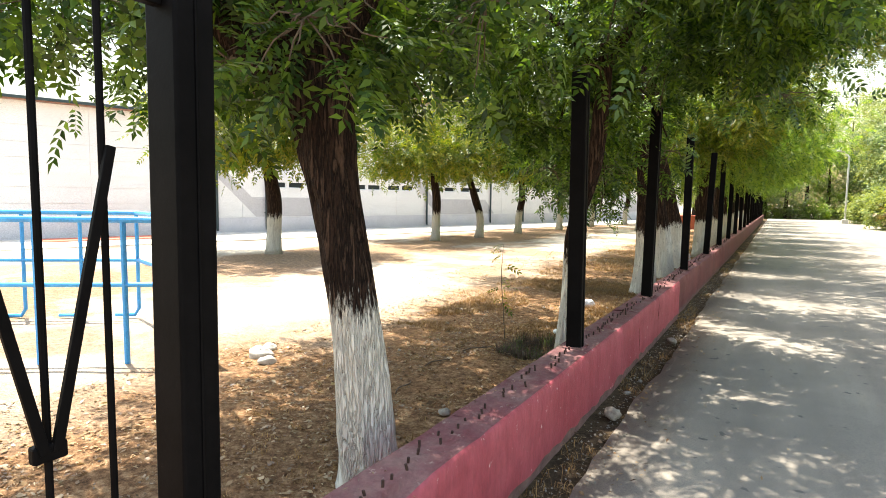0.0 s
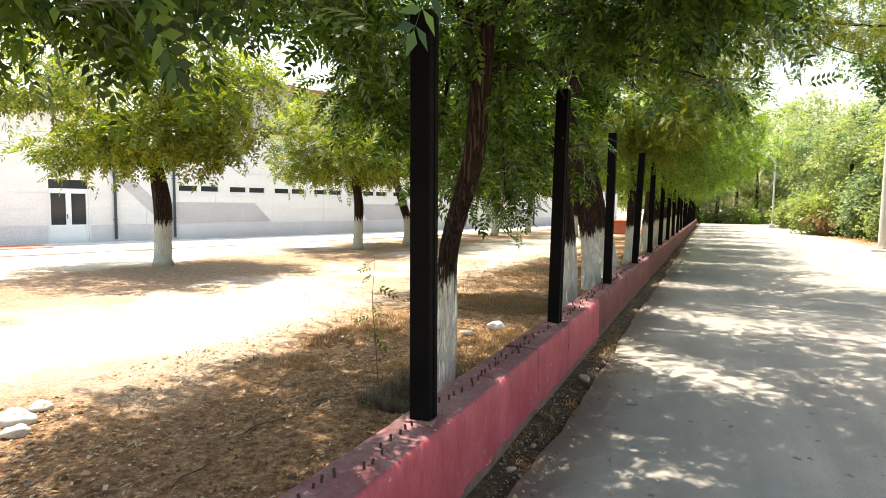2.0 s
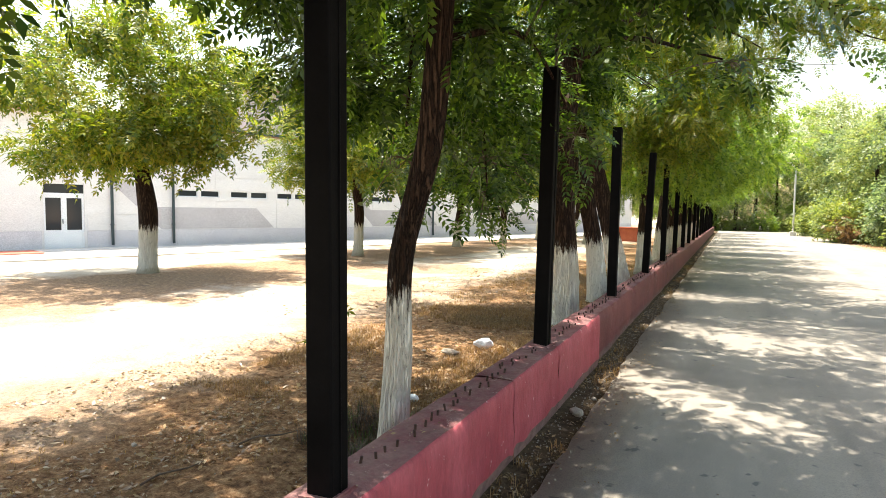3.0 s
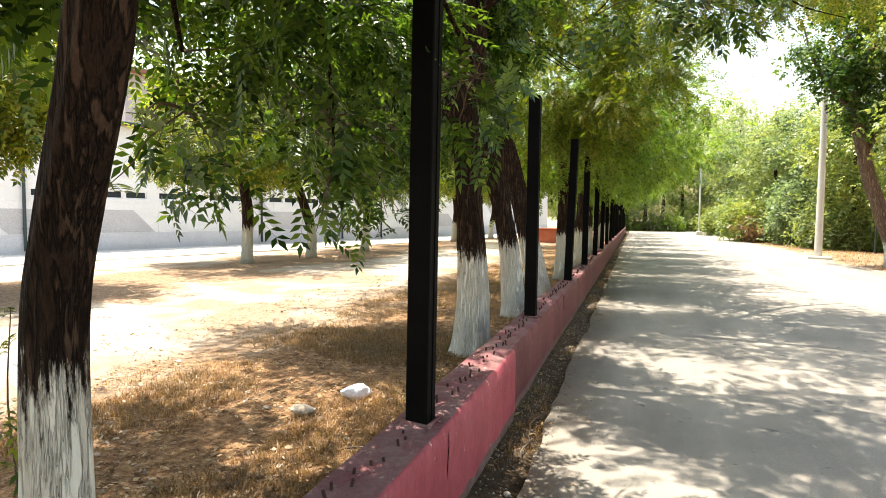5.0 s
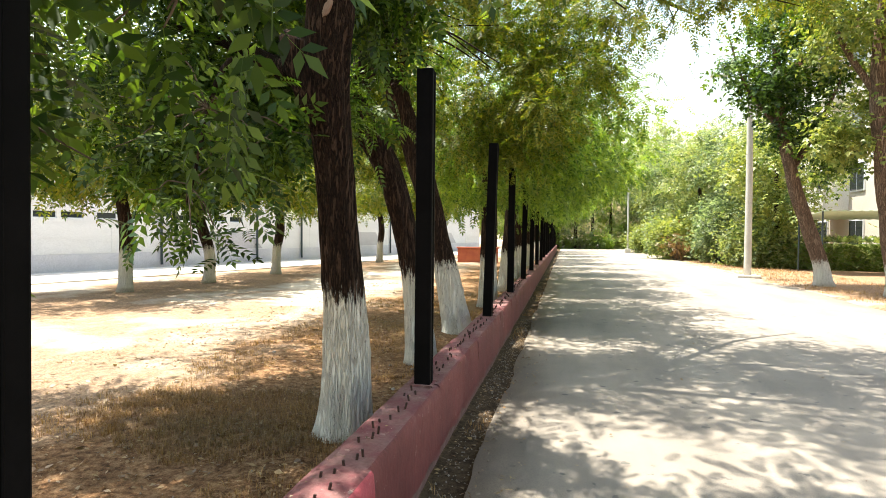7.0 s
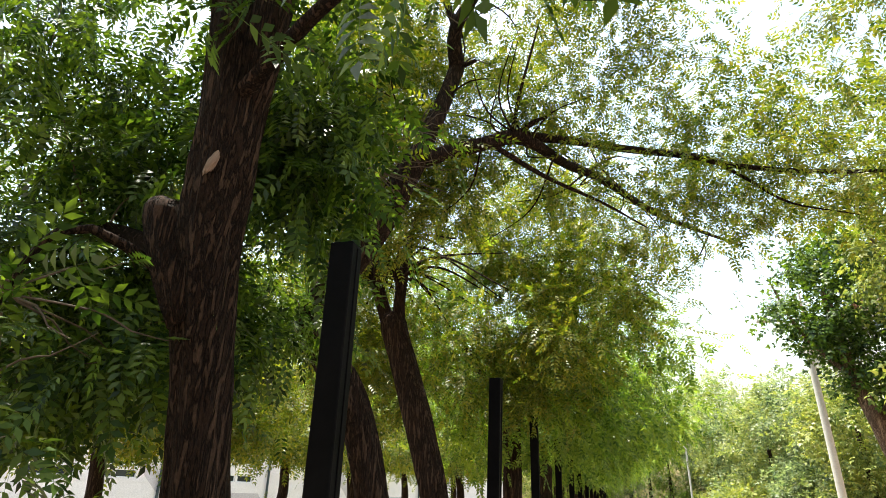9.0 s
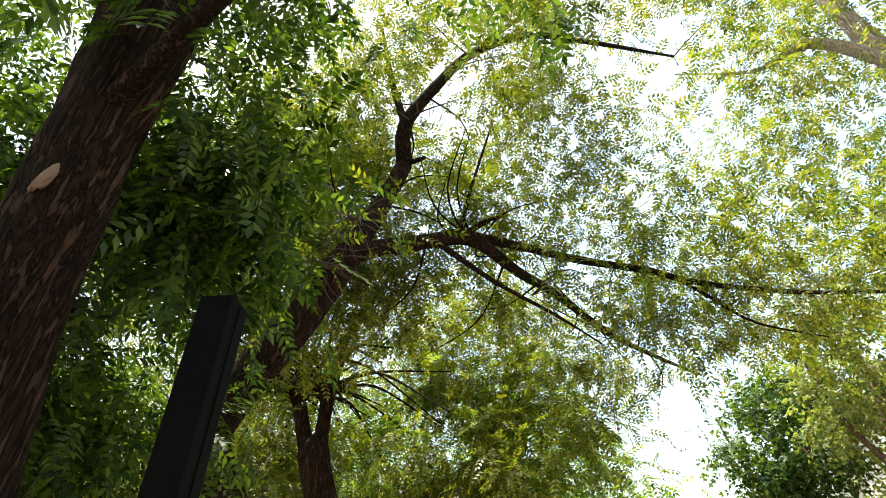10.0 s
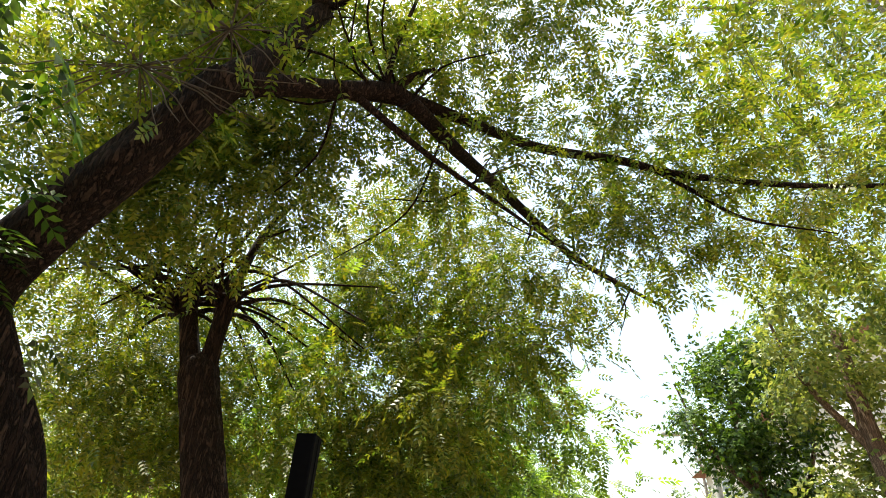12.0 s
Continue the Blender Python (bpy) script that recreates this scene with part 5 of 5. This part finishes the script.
def stone(place, size, seed, mat=STONE, label="small grey fieldstone lying on dry earth", name="stone"):
    rng = random.Random(seed)
    bm = bmesh.new()
    bmesh.ops.create_icosphere(bm, subdivisions=3, radius=1.0)
    o = Vector((rng.uniform(0, 50), rng.uniform(0, 50), 0))
    for v in bm.verts:
        k = 1 + 0.35 * noise.noise(v.co * 1.1 + o) + 0.12 * noise.noise(v.co * 3.1 + o)
        v.co = Vector((v.co.x * k * size, v.co.y * k * size * 0.8, v.co.z * k * size * 0.6))
    ob = link_mesh(name, bm, mat, smooth=True)
    ob.location = place
    ob.rotation_euler = (0, 0, rng.uniform(0, 6))
    return tagged(ob, label, "stone", "stones on the ground")


stone_rng = random.Random(8)
stone((-2.36, 3.0, 0.02), 0.055, 1)
stone((-2.15, 3.5, 0.015), 0.05, 2)
for i, (x, y, r) in enumerate(((-4.6, 3.9, 0.13), (-4.35, 3.75, 0.09), (-4.75, 4.15, 0.08))):
    stone((x, y, 0.02), r, 90 + i, CONCRETE, "pale lump of broken concrete on dusty earth")
stone((-1.02, 4.15, 0.02), 0.075, 3, label="pale broken stone lying beside the road")
stone((-1.0, 6.9, 0.02), 0.06, 4, label="pale broken stone lying beside the road")
for i in range(46):
    x = stone_rng.choice((stone_rng.uniform(-4.5, -1.6), stone_rng.uniform(-2.6, -1.55), stone_rng.uniform(-1.14, -0.9)))
    y = stone_rng.uniform(0.8, 16)
    stone((x, y, ground_height(x, y) + 0.006), stone_rng.uniform(0.012, 0.034), 20 + i, label="small pale pebble on dry earth")
grav = np.random.default_rng(61)
gv, gf = [], []
cube = np.array([(1, 0, 0), (0, 1, 0), (-1, 0, 0), (0, -1, 0), (0, 0, 1), (0, 0, -1)], dtype=float)
tri = np.array([(0, 1, 4), (1, 2, 4), (2, 3, 4), (3, 0, 4), (1, 0, 5), (2, 1, 5), (3, 2, 5), (0, 3, 5)])
for i in range(2600):
    x = grav.uniform(-1.17, -0.84) if i % 5 else grav.uniform(-4.5, -1.5)
    y = grav.uniform(-0.5, 18)
    r = grav.uniform(0.003, 0.011)
    gv.append(cube * r * grav.uniform(0.6, 1.2, 3) + np.array([x, y, (0.008 if x > -0.9 else ground_height(x, y)) + r * 0.3]))
    gf.append(tri + i * 6)
tagged(part_np("gravel", np.vstack(gv), np.vstack(gf), STONE), "loose fine gravel on earth and road edge", "gravel", kind="stuff")

# ---- litter and sapling ----
def crumpled(name, place, size, mat, label, category, seed, turn=0.0):
    bm = bmesh.new()
    bmesh.ops.create_icosphere(bm, subdivisions=4, radius=1.0)
    o = Vector((seed * 3.1, 0, 0))
    for v in bm.verts:
        k = 1 + 0.25 * noise.noise(v.co * 1.3 + o) + 0.13 * abs(noise.noise(v.co * 5 + o))
        v.co = Vector((v.co.x * k * size[0], v.co.y * k * size[1], v.co.z * k * size[2]))
    ob = link_mesh(name, bm, mat, smooth=True)
    ob.location, ob.rotation_euler = place, (0.2, 0.1, turn)
    return tagged(ob, label, category)


crumpled("plastic_bag", (-2.5, 8.62, 0.055), (0.13, 0.062, 0.06), WHITE, "crumpled white plastic bag on dry grass", "bag", 4, 1.0)
crumpled("scrap", (-2.72, 8.15, 0.03), (0.09, 0.06, 0.03), WOOD, "crumpled pale scrap of cardboard on dry grass", "litter", 9, 0.4)
crumpled("scrap", (-2.3, 6.55, 0.03), (0.045, 0.03, 0.03), WHITE, "small white plastic scrap on dry earth", "litter", 12, 0.4)
crumpled("scrap", (-1.85, 5.2, 0.04), (0.05, 0.03, 0.03), WHITE, "small white plastic scrap on dry earth", "litter", 15, 1.4)

sapling = thing("sapling", "thin leafy tree sapling on bare earth", "sapling", place=(-2.78, 6.05, -0.02))
sr = np.random.default_rng(5)
stem = [(0, 0, 0, 0.006), (-0.03, 0.01, 0.35, 0.005), (-0.06, 0.0, 0.75, 0.004), (-0.05, 0.02, 1.15, 0.002)]
v, f = tube(stem, 6, 0.1)
part_np("stem", v, f, TWIG, sapling, True)
k = 15
sz = sr.uniform(0.45, 1.15, k)
sp = np.stack([-0.045 + sr.normal(0, 0.01, k), sr.normal(0, 0.01, k), sz], -1)
sa = sr.uniform(0, 6.28, k)
v, f = place_leaves(sr, sp, np.stack([np.cos(sa), np.sin(sa), 0.3 + sa * 0], -1), ASH_SMALL, size=(0.7, 1.0), droop=0.3)
tagged(part_np("leaves", v, f, LEAF_LIGHT, sapling), kind="stuff")
# fallen twigs
for i, (x, y, a, ln) in enumerate(((-1.0, 5.9, 20, 0.35), (-2.95, 4.5, 80, 0.4), (-1.05, 8.6, 70, 0.5), (-2.1, 7.6, 10, 0.45), (-2.9, 5.2, 62, 0.42), (-2.75, 3.7, 100, 0.35), (-0.98, 7.9, 95, 0.5))):
    v, f = tube([(0, 0, 0, 0.007), (ln * 0.3, 0.02, 0.015, 0.006), (ln * 0.7, -0.02, 0.01, 0.005), (ln, 0.01, 0.004, 0.002)], 6, 0.06)
    tw = part_np("fallen_twig", v, f, TWIG, None, True)
    tw.matrix_world = pose(x, y, ground_height(x, y) + 0.012, 0, 0, a)
    tagged(tw, "bare dry twig fallen on the ground", "twig", "fallen twigs")
# dark weedy hollow behind the plinth
scatter_grass("weeds", "dark dry weeds in a hollow behind the plinth", 260, -2.62, -1.98, 5.45, 6.2, 0.17, TWIG, 46, 0.0)
scatter_grass("weeds", "low green weeds round a hollow behind the plinth", 90, -2.6, -2.0, 5.5, 6.25, 0.16, LEAF, 47, 0.0)

# clods of earth and dust lumps
clod = np.random.default_rng(71)
cv, cf = [], []
for i in range(1500):
    x, y = -1.5 - abs(clod.normal(0, 1.1)), clod.uniform(-0.8, 15)
    r = clod.uniform(0.005, 0.02)
    cv.append(cube * r * clod.uniform(0.6, 1.25, 3) + clod.normal(0, r * 0.15, (6, 3)) + np.array([x, y, ground_height(x, y) + r * 0.15]))
    cf.append(tri + i * 6)
tagged(part_np("earth_clods", np.vstack(cv), np.vstack(cf), DIRT), "loose dry clods of earth beside the plinth", "earth", kind="stuff")
